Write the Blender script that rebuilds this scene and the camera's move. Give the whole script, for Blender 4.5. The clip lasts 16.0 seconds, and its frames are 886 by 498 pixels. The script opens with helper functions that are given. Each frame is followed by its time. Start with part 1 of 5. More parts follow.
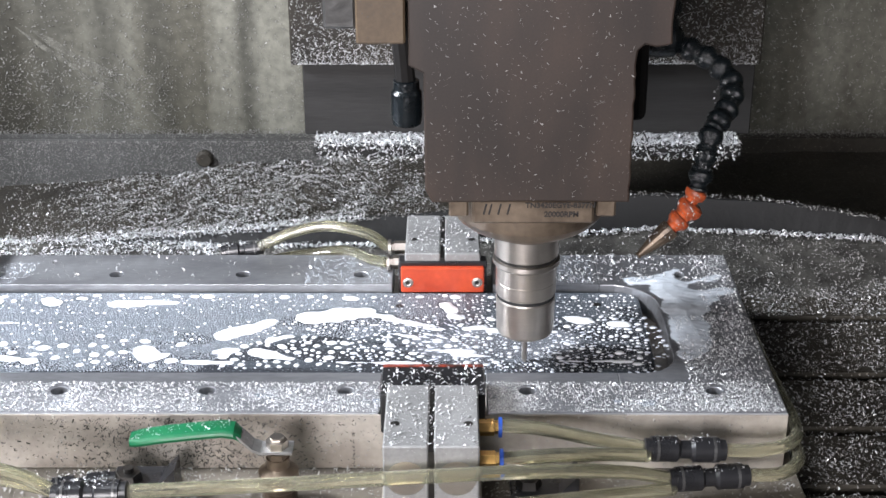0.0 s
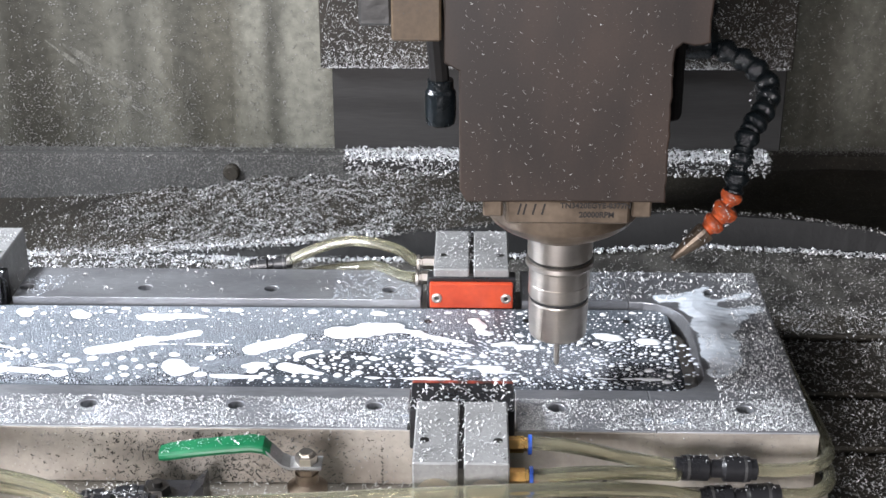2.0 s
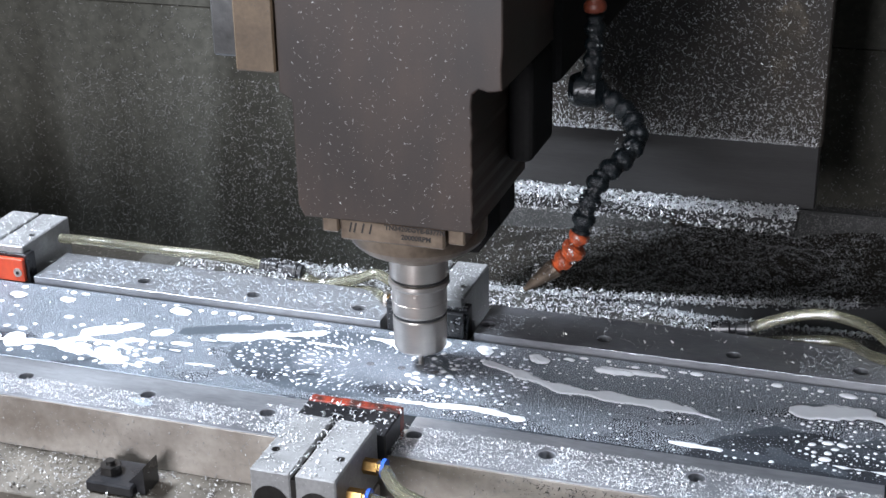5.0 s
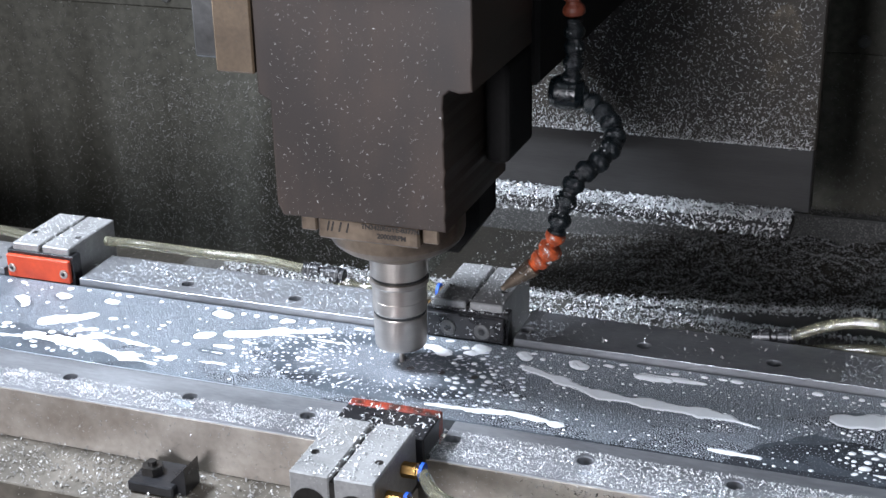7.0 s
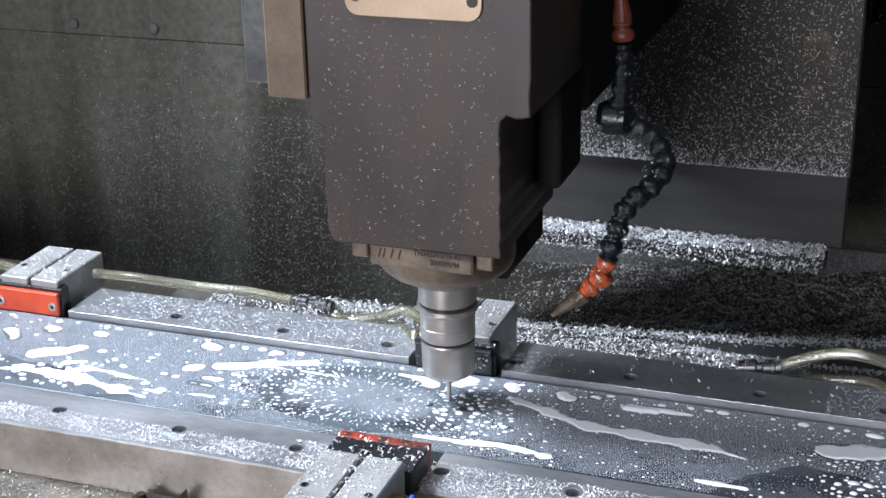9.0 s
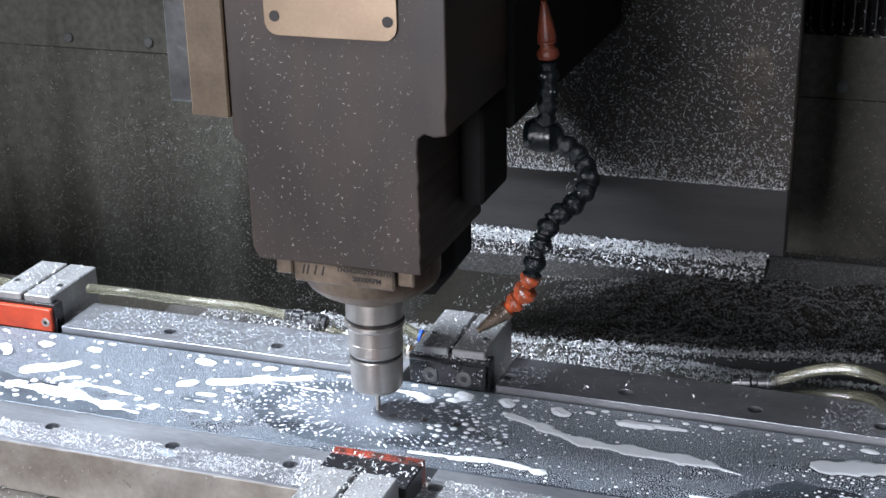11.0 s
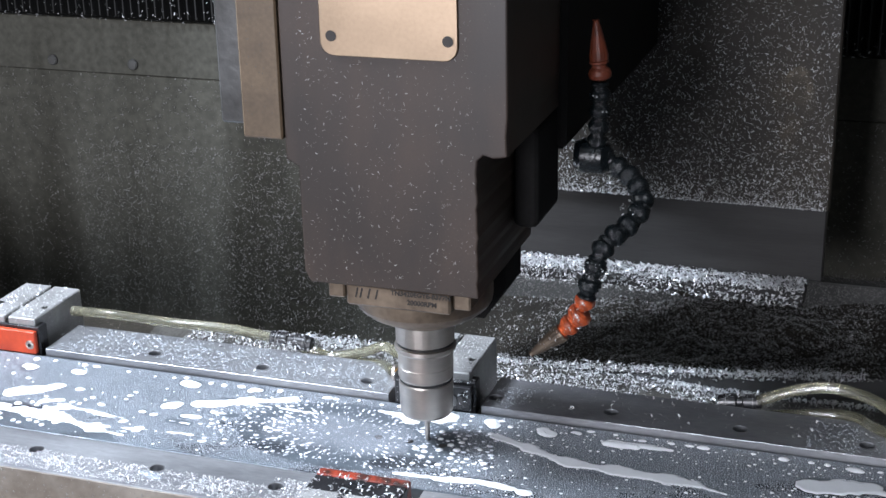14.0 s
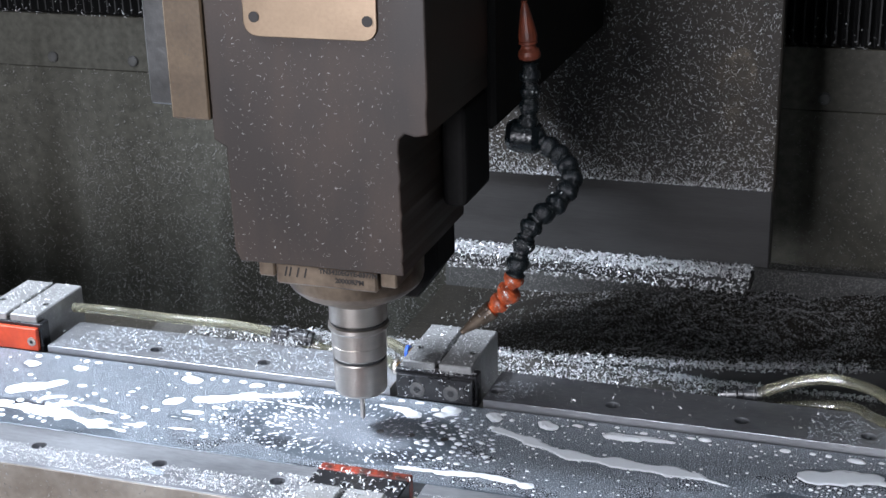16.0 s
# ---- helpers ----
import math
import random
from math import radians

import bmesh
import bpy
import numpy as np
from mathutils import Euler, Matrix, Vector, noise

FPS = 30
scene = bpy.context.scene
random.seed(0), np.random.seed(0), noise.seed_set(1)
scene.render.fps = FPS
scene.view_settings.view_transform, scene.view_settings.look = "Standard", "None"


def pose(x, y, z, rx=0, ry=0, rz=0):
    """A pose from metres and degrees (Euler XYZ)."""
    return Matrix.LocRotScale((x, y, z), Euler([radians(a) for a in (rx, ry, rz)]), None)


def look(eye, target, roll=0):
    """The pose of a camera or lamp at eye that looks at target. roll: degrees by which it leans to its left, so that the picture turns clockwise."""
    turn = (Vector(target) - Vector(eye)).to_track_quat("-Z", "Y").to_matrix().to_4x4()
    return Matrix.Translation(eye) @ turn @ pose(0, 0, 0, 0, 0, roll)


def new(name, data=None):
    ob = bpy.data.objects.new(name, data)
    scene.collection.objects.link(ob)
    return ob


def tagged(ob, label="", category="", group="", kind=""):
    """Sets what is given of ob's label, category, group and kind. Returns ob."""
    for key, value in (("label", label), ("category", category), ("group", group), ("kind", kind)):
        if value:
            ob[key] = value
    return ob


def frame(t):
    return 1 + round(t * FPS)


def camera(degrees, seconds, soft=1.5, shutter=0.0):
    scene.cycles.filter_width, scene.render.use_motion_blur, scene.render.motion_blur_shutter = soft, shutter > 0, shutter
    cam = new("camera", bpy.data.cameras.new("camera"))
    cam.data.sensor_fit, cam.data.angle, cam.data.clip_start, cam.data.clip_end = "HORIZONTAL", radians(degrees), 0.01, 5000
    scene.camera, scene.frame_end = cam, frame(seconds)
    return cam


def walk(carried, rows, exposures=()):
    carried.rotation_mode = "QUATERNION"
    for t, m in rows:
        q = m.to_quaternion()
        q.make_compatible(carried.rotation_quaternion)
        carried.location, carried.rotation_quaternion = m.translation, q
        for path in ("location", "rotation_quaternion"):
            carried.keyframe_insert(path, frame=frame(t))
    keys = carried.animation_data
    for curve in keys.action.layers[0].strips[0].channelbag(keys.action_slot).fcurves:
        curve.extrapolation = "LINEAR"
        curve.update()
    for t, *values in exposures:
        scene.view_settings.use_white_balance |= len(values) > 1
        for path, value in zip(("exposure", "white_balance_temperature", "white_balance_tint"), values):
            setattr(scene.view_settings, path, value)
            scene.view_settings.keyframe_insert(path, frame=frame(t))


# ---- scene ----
import collections
cam = camera(34.09, 16.0)

PATH = [
    (0, (0.3190, -1.0144, 0.5899), (0.3083, 0.3497, -0.0339), -0.19),
    (0.5, (0.3166, -1.0222, 0.5880), (0.3037, 0.3457, -0.0274), -0.18),
    (1, (0.3132, -1.0143, 0.5881), (0.2937, 0.3529, -0.0287), -0.26),
    (1.5, (0.3143, -1.0179, 0.5890), (0.2864, 0.3506, -0.0246), -0.19),
    (2, (0.3110, -1.0129, 0.5905), (0.2791, 0.3571, -0.0196), -0.09),
    (2.5, (0.3071, -1.0070, 0.5994), (0.2666, 0.3629, -0.0104), 0.01),
    (3, (0.3050, -0.9967, 0.6066), (0.2439, 0.3712, -0.0060), -0.16),
    (3.5, (0.2945, -0.9837, 0.6067), (0.1832, 0.3821, -0.0034), -0.34),
    (4, (0.2828, -0.9764, 0.6075), (0.0705, 0.3781, -0.0011), -0.63),
    (4.5, (0.2548, -0.9755, 0.6077), (-0.0846, 0.3588, 0.0123), -0.78),
    (5, (0.2391, -0.9795, 0.6044), (-0.1953, 0.3328, 0.0220), -0.95),
    (7.5, (0.2455, -0.9828, 0.6072), (-0.2348, 0.3171, 0.0332), -1.24),
    (8, (0.2441, -0.9809, 0.6106), (-0.2329, 0.3236, 0.0443), -1.02),
    (8.5, (0.2441, -0.9845, 0.6123), (-0.2266, 0.3258, 0.0542), -1.05),
    (9, (0.2450, -0.9896, 0.6141), (-0.2233, 0.3248, 0.0637), -1.14),
    (11.5, (0.2452, -0.9857, 0.6167), (-0.2198, 0.3376, 0.0850), -1.04),
    (12, (0.2433, -0.9904, 0.6153), (-0.2216, 0.3366, 0.0928), -0.96),
    (12.5, (0.2441, -0.9906, 0.6149), (-0.2195, 0.3373, 0.0937), -1.13),
    (13, (0.2482, -0.9892, 0.6178), (-0.2112, 0.3400, 0.0960), -1.24),
    (13.5, (0.2487, -0.9857, 0.6187), (-0.2058, 0.3456, 0.0980), -1.09),
    (14, (0.2462, -0.9863, 0.6166), (-0.2072, 0.3459, 0.0972), -1.12),
    (14.5, (0.2474, -0.9850, 0.6155), (-0.2087, 0.3457, 0.0947), -1.27),
    (15, (0.2494, -0.9848, 0.6161), (-0.2057, 0.3455, 0.0935), -1.32),
    (15.5, (0.2496, -0.9856, 0.6165), (-0.2035, 0.3451, 0.0929), -1.30),
    (16, (0.2485, -0.9869, 0.6160), (-0.2070, 0.3427, 0.0919), -1.55),
]

walk(cam, [(t, look(eye, target, roll)) for t, eye, target, roll in PATH],
     exposures=[(0, -0.12, 6500, 10), (2.5, -0.14, 6500, 10), (4.2, -0.15, 6350, 10), (5, -0.50, 6100, 9), (16, -0.55, 6050, 9)])

# travel of the spindle head: seconds, x, y, z of the lower front edge of its casting
HEAD = [
    (0, 0.3750, -0.0100, 0.1730),
    (0.3, 0.3780, -0.0128, 0.1712),
    (0.5, 0.3799, -0.0146, 0.1720),
    (0.6, 0.3795, -0.0145, 0.1750),
    (0.7, 0.3785, -0.0142, 0.1839),
    (1, 0.3769, -0.0135, 0.1839),
    (1.1, 0.3772, -0.0132, 0.1735),
    (1.5, 0.3787, -0.0123, 0.1711),
    (1.8, 0.3782, -0.0120, 0.1732),
    (1.9, 0.3776, -0.0119, 0.1860),
    (2, 0.3771, -0.0118, 0.1873),
    (2.1, 0.3690, -0.0108, 0.1873),
    (2.2, 0.3440, -0.0075, 0.1870),
    (2.5, 0.2684, 0.0031, 0.1860),
    (3, 0.1479, 0.0185, 0.1843),
    (3.5, 0.0255, 0.0396, 0.1800),
    (4, -0.0955, 0.0530, 0.1793),
    (4.5, -0.1585, 0.0609, 0.1653),
    (5, -0.1569, 0.0634, 0.1615),
    (7.5, -0.2224, 0.0601, 0.1618),
    (8, -0.2233, 0.0621, 0.1613),
    (8.5, -0.2222, 0.0622, 0.1778),
    (8.6, -0.2170, 0.0624, 0.1790),
    (8.7, -0.2000, 0.0630, 0.1795),
    (8.8, -0.1790, 0.0635, 0.1792),
    (8.9, -0.1630, 0.0640, 0.1780),
    (9, -0.1568, 0.0641, 0.1729),
    (9.2, -0.1566, 0.0636, 0.1630),
    (9.6, -0.1566, 0.0620, 0.1640),
    (9.8, -0.1570, 0.0610, 0.1780),
    (10.2, -0.2200, 0.0600, 0.1780),
    (10.5, -0.2200, 0.0590, 0.1640),
    (11.1, -0.2185, 0.0575, 0.1680),
    (11.5, -0.2165, 0.0568, 0.1659),
    (12, -0.2250, 0.0559, 0.1648),
    (12.5, -0.2198, 0.0550, 0.1795),
    (12.6, -0.2192, 0.0552, 0.1800),
    (12.7, -0.2020, 0.0560, 0.1800),
    (12.8, -0.1810, 0.0570, 0.1800),
    (12.9, -0.1650, 0.0578, 0.1795),
    (13, -0.1565, 0.0583, 0.1786),
    (13.5, -0.1559, 0.0585, 0.1644),
    (14, -0.1563, 0.0584, 0.1721),
    (14.2, -0.1578, 0.0582, 0.1790),
    (14.3, -0.1780, 0.0576, 0.1805),
    (14.4, -0.2010, 0.0570, 0.1810),
    (14.5, -0.2204, 0.0564, 0.1808),
    (15, -0.2200, 0.0575, 0.1641),
    (15.5, -0.2201, 0.0558, 0.1716),
    (16, -0.2203, 0.0559, 0.1810),
]


# ---- light ----
world = bpy.data.worlds.new("workshop_air")
scene.world = world
world.use_nodes = True
bg = world.node_tree.nodes["Background"]
bg.inputs["Color"].default_value = (0.86, 0.90, 1.0, 1)
bg.inputs["Strength"].default_value = 0.125


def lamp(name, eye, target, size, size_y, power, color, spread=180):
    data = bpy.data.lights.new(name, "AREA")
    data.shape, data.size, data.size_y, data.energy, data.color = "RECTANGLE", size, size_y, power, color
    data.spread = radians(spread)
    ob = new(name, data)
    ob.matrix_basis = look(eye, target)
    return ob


# left-end work lamp and the daylight of the hall through the open door
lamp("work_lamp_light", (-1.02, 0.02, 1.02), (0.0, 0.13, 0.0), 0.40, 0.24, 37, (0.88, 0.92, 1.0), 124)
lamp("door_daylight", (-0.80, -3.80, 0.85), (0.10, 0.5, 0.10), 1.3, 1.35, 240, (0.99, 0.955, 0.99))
# unseen fill added over the bed, standing for no lamp of the machine
lamp("bed_fill_light", (0.0, -0.36, 1.20), (0.05, 0.02, 0.0), 0.45, 0.12, 0.8, (0.90, 0.94, 1.0), 60)


# ---- materials ----
def material(name, base, rough=0.5, metal=0.0, vary=0.25, scale=18.0, fine=180.0, bump=0.15, second=None, spots=0.0,
             spot_color=(0.7, 0.72, 0.74), spot_scale=220.0, rough_vary=0.15, stretch=(1, 1, 1), trans=0.0, coat=0.0, edges=(0.35, 0.68), fine_flat=False):
    m = bpy.data.materials.new(name)
    m.use_nodes = True
    nt = m.node_tree
    bsdf = nt.nodes["Principled BSDF"]
    n = nt.nodes.new
    link = nt.links.new
    co = n("ShaderNodeTexCoord")
    mp = n("ShaderNodeMapping")
    mp.inputs["Scale"].default_value = stretch
    link(co.outputs["Object"], mp.inputs["Vector"])
    big = n("ShaderNodeTexNoise")
    big.inputs["Scale"].default_value, big.inputs["Detail"].default_value = scale, 6
    small = n("ShaderNodeTexNoise")
    small.inputs["Scale"].default_value, small.inputs["Detail"].default_value = fine, 4
    link(mp.outputs[0], big.inputs["Vector"])
    link(co.outputs["Object"] if fine_flat else mp.outputs[0], small.inputs["Vector"])
    ramp = n("ShaderNodeValToRGB")
    other = second or tuple(c * (1 - vary) for c in base)
    ramp.color_ramp.elements[0].position, ramp.color_ramp.elements[1].position = edges
    ramp.color_ramp.elements[0].color = (*other, 1)
    ramp.color_ramp.elements[1].color = (*base, 1)
    link(big.outputs["Fac"], ramp.inputs["Fac"])
    grain = n("ShaderNodeMix")
    grain.data_type, grain.blend_type = "RGBA", "MULTIPLY"
    grain.inputs[0].default_value = 0.5
    shade = n("ShaderNodeValToRGB")
    shade.color_ramp.elements[0].position, shade.color_ramp.elements[1].position = 0.3, 0.7
    shade.color_ramp.elements[0].color = (1 - vary, 1 - vary, 1 - vary, 1)
    link(small.outputs["Fac"], shade.inputs["Fac"])
    link(ramp.outputs[0], grain.inputs[6])
    link(shade.outputs[0], grain.inputs[7])
    color = grain.outputs[2]
    if spots:
        vor = n("ShaderNodeTexVoronoi")
        vor.inputs["Scale"].default_value = spot_scale
        link(co.outputs["Object"], vor.inputs["Vector"])
        cut = n("ShaderNodeMath")
        cut.operation = "LESS_THAN"
        cut.inputs[1].default_value = spots
        link(vor.outputs["Distance"], cut.inputs[0])
        mix = n("ShaderNodeMix")
        mix.data_type = "RGBA"
        link(cut.outputs[0], mix.inputs[0])
        link(color, mix.inputs[6])
        mix.inputs[7].default_value = (*spot_color, 1)
        color = mix.outputs[2]
    link(color, bsdf.inputs["Base Color"])
    rr = n("ShaderNodeMapRange")
    rr.inputs["To Min"].default_value, rr.inputs["To Max"].default_value = max(0.03, rough - rough_vary), min(1, rough + rough_vary)
    link(big.outputs["Fac"], rr.inputs["Value"])
    link(rr.outputs[0], bsdf.inputs["Roughness"])
    bsdf.inputs["Metallic"].default_value = metal
    bsdf.inputs["Transmission Weight"].default_value = trans
    bsdf.inputs["Coat Weight"].default_value = coat
    if bump:
        b = n("ShaderNodeBump")
        b.inputs["Strength"].default_value, b.inputs["Distance"].default_value = bump, 0.002
        link(small.outputs["Fac"], b.inputs["Height"])
        link(b.outputs[0], bsdf.inputs["Normal"])
    return m


M = {
    "alu": material("milled_aluminium", (0.46, 0.47, 0.49), 0.36, 0.7, 0.35, 16, 260, 0.1, second=(0.28, 0.285, 0.30), stretch=(0.35, 1, 1)),
    "clamp": material("anodised_clamp_body", (0.38, 0.38, 0.375), 0.45, 0.3, 0.35, 30, 300, 0.15, second=(0.27, 0.27, 0.265), spots=0.10, spot_color=(0.62, 0.63, 0.64), spot_scale=330),
    "alu_side": material("stained_aluminium_edge", (0.54, 0.50, 0.445), 0.45, 0.3, 0.35, 12, 140, 0.15, second=(0.25, 0.215, 0.18), spots=0.07, spot_color=(0.6, 0.6, 0.58), spot_scale=190),
    "grimy_base": material("grimy_base_plate", (0.22, 0.195, 0.16), 0.5, 0.3, 0.5, 16, 120, 0.3, second=(0.085, 0.075, 0.06), spots=0.12, spot_color=(0.5, 0.49, 0.46), spot_scale=240),
    "steel": material("ground_steel", (0.60, 0.55, 0.50), 0.36, 1.0, 0.12, 20, 300, 0.03, rough_vary=0.05, stretch=(1, 1, 6)),
    "steel_dark": material("oiled_dark_steel", (0.10, 0.095, 0.09), 0.35, 0.9, 0.4, 20, 200, 0.1),
    "nose": material("bronzed_spindle_nose", (0.24, 0.185, 0.135), 0.40, 0.6, 0.5, 24, 160, 0.12, second=(0.075, 0.055, 0.04), edges=(0.38, 0.62)),
    "paint": material("brown_grey_machine_paint", (0.051, 0.0325, 0.0235), 0.5, 0.0, 0.5, 16, 620, 0.035, second=(0.026, 0.0180, 0.0142), spots=0.07, spot_color=(0.15, 0.13, 0.115), spot_scale=260, stretch=(1, 1, 0.35), edges=(0.40, 0.62), fine_flat=True),
    "paint_dark": material("near_black_casting", (0.016, 0.0150, 0.0145), 0.8, 0.0, 0.4, 12, 220, 0.1),
    "brass_block": material("tan_painted_block", (0.155, 0.108, 0.064), 0.5, 0.1, 0.5, 22, 260, 0.06, second=(0.09, 0.062, 0.038), spots=0.15, spot_color=(0.08, 0.065, 0.05), spot_scale=240),
    "cover": material("polished_cover_plate", (0.40, 0.30, 0.21), 0.38, 1.0, 0.2, 10, 300, 0.012, rough_vary=0.1),
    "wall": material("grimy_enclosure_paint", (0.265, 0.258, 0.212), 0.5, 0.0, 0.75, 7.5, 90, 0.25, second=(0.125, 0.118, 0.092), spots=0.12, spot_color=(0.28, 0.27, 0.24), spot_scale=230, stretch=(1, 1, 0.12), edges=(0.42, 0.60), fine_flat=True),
    "apron": material("scuffed_steel_apron", (0.17, 0.17, 0.165), 0.5, 0.2, 0.4, 5, 120, 0.2, second=(0.10, 0.10, 0.095), spots=0.12, spot_color=(0.4, 0.42, 0.43), spot_scale=240),
    "panel": material("black_oiled_panel", (0.044, 0.043, 0.042), 0.42, 0.1, 0.35, 5, 160, 0.08, stretch=(0.3, 1, 4)),
    "slab": material("swarf_coated_cover", (0.052, 0.045, 0.036), 0.6, 0.1, 0.5, 6, 160, 0.3, second=(0.022, 0.020, 0.018), spots=0.09, spot_color=(0.14, 0.135, 0.12), spot_scale=340),
    "table": material("dark_cast_iron_table", (0.105, 0.094, 0.076), 0.45, 0.5, 0.45, 14, 180, 0.4, spots=0.14, spot_color=(0.36, 0.33, 0.28), spot_scale=160),
    "rubber": material("black_rubber", (0.017, 0.017, 0.017), 0.62, 0.0, 0.3, 20, 200, 0.15),
    "black": material("black_plastic", (0.02, 0.02, 0.022), 0.3, 0.0, 0.3, 40, 300, 0.1),
    "hose": material("black_jointed_hose_plastic", (0.004, 0.007, 0.009), 0.27, 0.0, 0.4, 60, 300, 0.3, spots=0.12, spot_color=(0.25, 0.26, 0.26), spot_scale=1.6),
    "orange": material("orange_plastic", (0.66, 0.12, 0.032), 0.38, 0.0, 0.3, 1.6, 12, 0.1, second=(0.22, 0.05, 0.022), spots=0.16, spot_color=(0.40, 0.38, 0.36), spot_scale=3.2),
    "red": material("orange_red_jaw_pad", (0.62, 0.075, 0.022), 0.42, 0.0, 0.25, 30, 200, 0.1, second=(0.45, 0.05, 0.018)),
    "red_dirty": material("red_pad_caked_with_black_sludge", (0.50, 0.06, 0.02), 0.42, 0.0, 0.3, 70, 260, 0.3, second=(0.03, 0.015, 0.012), spots=0.1, spot_color=(0.5, 0.5, 0.5), spot_scale=300),
    "brass": material("brass_fitting", (0.72, 0.45, 0.16), 0.3, 1.0, 0.25, 50, 300, 0.06),
    "blue": material("blue_release_ring", (0.03, 0.12, 0.62), 0.35, 0.0, 0.15, 50, 300, 0.05),
    "green": material("green_dipped_handle", (0.006, 0.135, 0.052), 0.35, 0.0, 0.2, 30, 200, 0.06),
    "tube": material("yellowed_clear_tube", (0.84, 0.82, 0.62), 0.08, 0.0, 0.15, 14, 200, 0.05, trans=0.92),
    "milk": material("milky_coolant", (0.88, 0.90, 0.92), 0.16, 0.0, 0.05, 30, 200, 0.03, rough_vary=0.05),
    "drop": material("coolant_droplets", (0.42, 0.45, 0.49), 0.08, 0.0, 0.1, 30, 200, 0.0, rough_vary=0.03),
    "chip": material("aluminium_chips", (0.82, 0.83, 0.84), 0.35, 0.45, 0.15, 60, 300, 0.0),
    "chip_dull": material("dirty_chips", (0.44, 0.43, 0.41), 0.45, 0.4, 0.35, 60, 300, 0.0),
    "chip_dark": material("dark_brown_chips", (0.085, 0.076, 0.062), 0.4, 0.3, 0.5, 60, 300, 0.0, second=(0.05, 0.044, 0.038)),
    "dark_specked": material("dark_brown_with_chip_specks", (0.062, 0.054, 0.042), 0.55, 0.1, 0.6, 9, 160, 0.5, second=(0.035, 0.031, 0.025), spots=0.15, spot_color=(0.20, 0.185, 0.15), spot_scale=240),
    # shade on the upper nozzle is put into this darker copy of the orange
    "orange_shaded": material("shaded_orange_plastic", (0.24, 0.052, 0.022), 0.4, 0.0, 0.3, 60, 300, 0.1, second=(0.10, 0.03, 0.018)),
    "chip_mud": material("oily_mud_of_chips", (0.15, 0.143, 0.128), 0.4, 0.3, 0.5, 30, 260, 0.3, second=(0.06, 0.057, 0.052)),
    "splash_white": material("running_milky_coolant", (0.84, 0.89, 0.95), 0.55, 0.0, 0.15, 60, 200, 0.03, second=(0.70, 0.76, 0.82)),
    "strip": material("dull_metal_strip", (0.15, 0.15, 0.15), 0.35, 0.5, 0.4, 14, 200, 0.15, second=(0.07, 0.068, 0.065)),
    "splash": material("thin_milky_coolant", (0.50, 0.55, 0.61), 0.2, 0.0, 0.1, 30, 200, 0.03),
    "smear": material("wiped_paint", (0.24, 0.235, 0.20), 0.5, 0.0, 0.3, 60, 300, 0.1),
    "mud_smear": material("dried_mud", (0.15, 0.125, 0.09), 0.7, 0.0, 0.3, 30, 200, 0.1),
    "ink": material("engraved_ink", (0.022, 0.018, 0.016), 0.6, 0.0, 0.1, 50, 300, 0.0),
    "floor": material("dark_tray", (0.06, 0.06, 0.058), 0.5, 0.3, 0.4, 8, 120, 0.3),
}


def fogged(name):
    """Metal beaded with fine dew behind, washed clean and dark in patches."""
    m = material(name, (0.135, 0.158, 0.182), 0.32, 0.4, 0.2, 5, 1100, 0.2, second=(0.09, 0.106, 0.124), rough_vary=0.1)
    nt = m.node_tree
    n, link = nt.nodes.new, nt.links.new
    bsdf = nt.nodes["Principled BSDF"]
    co = n("ShaderNodeTexCoord")
    mp = n("ShaderNodeMapping")
    mp.inputs["Scale"].default_value = (0.45, 1.0, 1.0)
    link(co.outputs["Object"], mp.inputs["Vector"])
    tex = n("ShaderNodeTexNoise")
    tex.inputs["Scale"].default_value, tex.inputs["Detail"].default_value, tex.inputs["Distortion"].default_value = 26, 5, 0.6
    link(mp.outputs[0], tex.inputs["Vector"])
    sep = n("ShaderNodeSeparateXYZ")
    link(co.outputs["Object"], sep.inputs[0])
    across = n("ShaderNodeMapRange")
    across.inputs["From Min"].default_value, across.inputs["From Max"].default_value = 0.07, 0.165
    across.inputs["To Min"].default_value, across.inputs["To Max"].default_value = -0.06, 0.16
    link(sep.outputs["Y"], across.inputs["Value"])
    along = n("ShaderNodeMapRange")
    along.inputs["From Min"].default_value, along.inputs["From Max"].default_value = -0.1, 0.2
    along.inputs["To Min"].default_value, along.inputs["To Max"].default_value = 0.10, -0.03
    link(sep.outputs["X"], along.inputs["Value"])
    add = n("ShaderNodeMath")
    link(across.outputs[0], add.inputs[0])
    link(along.outputs[0], add.inputs[1])
    add2 = n("ShaderNodeMath")
    link(add.outputs[0], add2.inputs[0])
    link(tex.outputs["Fac"], add2.inputs[1])
    ramp = n("ShaderNodeValToRGB")
    ramp.color_ramp.elements[0].position, ramp.color_ramp.elements[1].position = 0.40, 0.60
    link(add2.outputs[0], ramp.inputs["Fac"])
    mix = n("ShaderNodeMix")
    mix.data_type = "RGBA"
    old = bsdf.inputs["Base Color"].links[0].from_socket
    link(ramp.outputs[0], mix.inputs[0])
    mix.inputs[6].default_value = (0.065, 0.069, 0.079, 1)
    link(old, mix.inputs[7])
    link(mix.outputs[2], bsdf.inputs["Base Color"])
    rr = n("ShaderNodeMapRange")
    rr.inputs["To Min"].default_value, rr.inputs["To Max"].default_value = 0.16, 0.42
    link(ramp.outputs[0], rr.inputs["Value"])
    link(rr.outputs[0], bsdf.inputs["Roughness"])
    return m


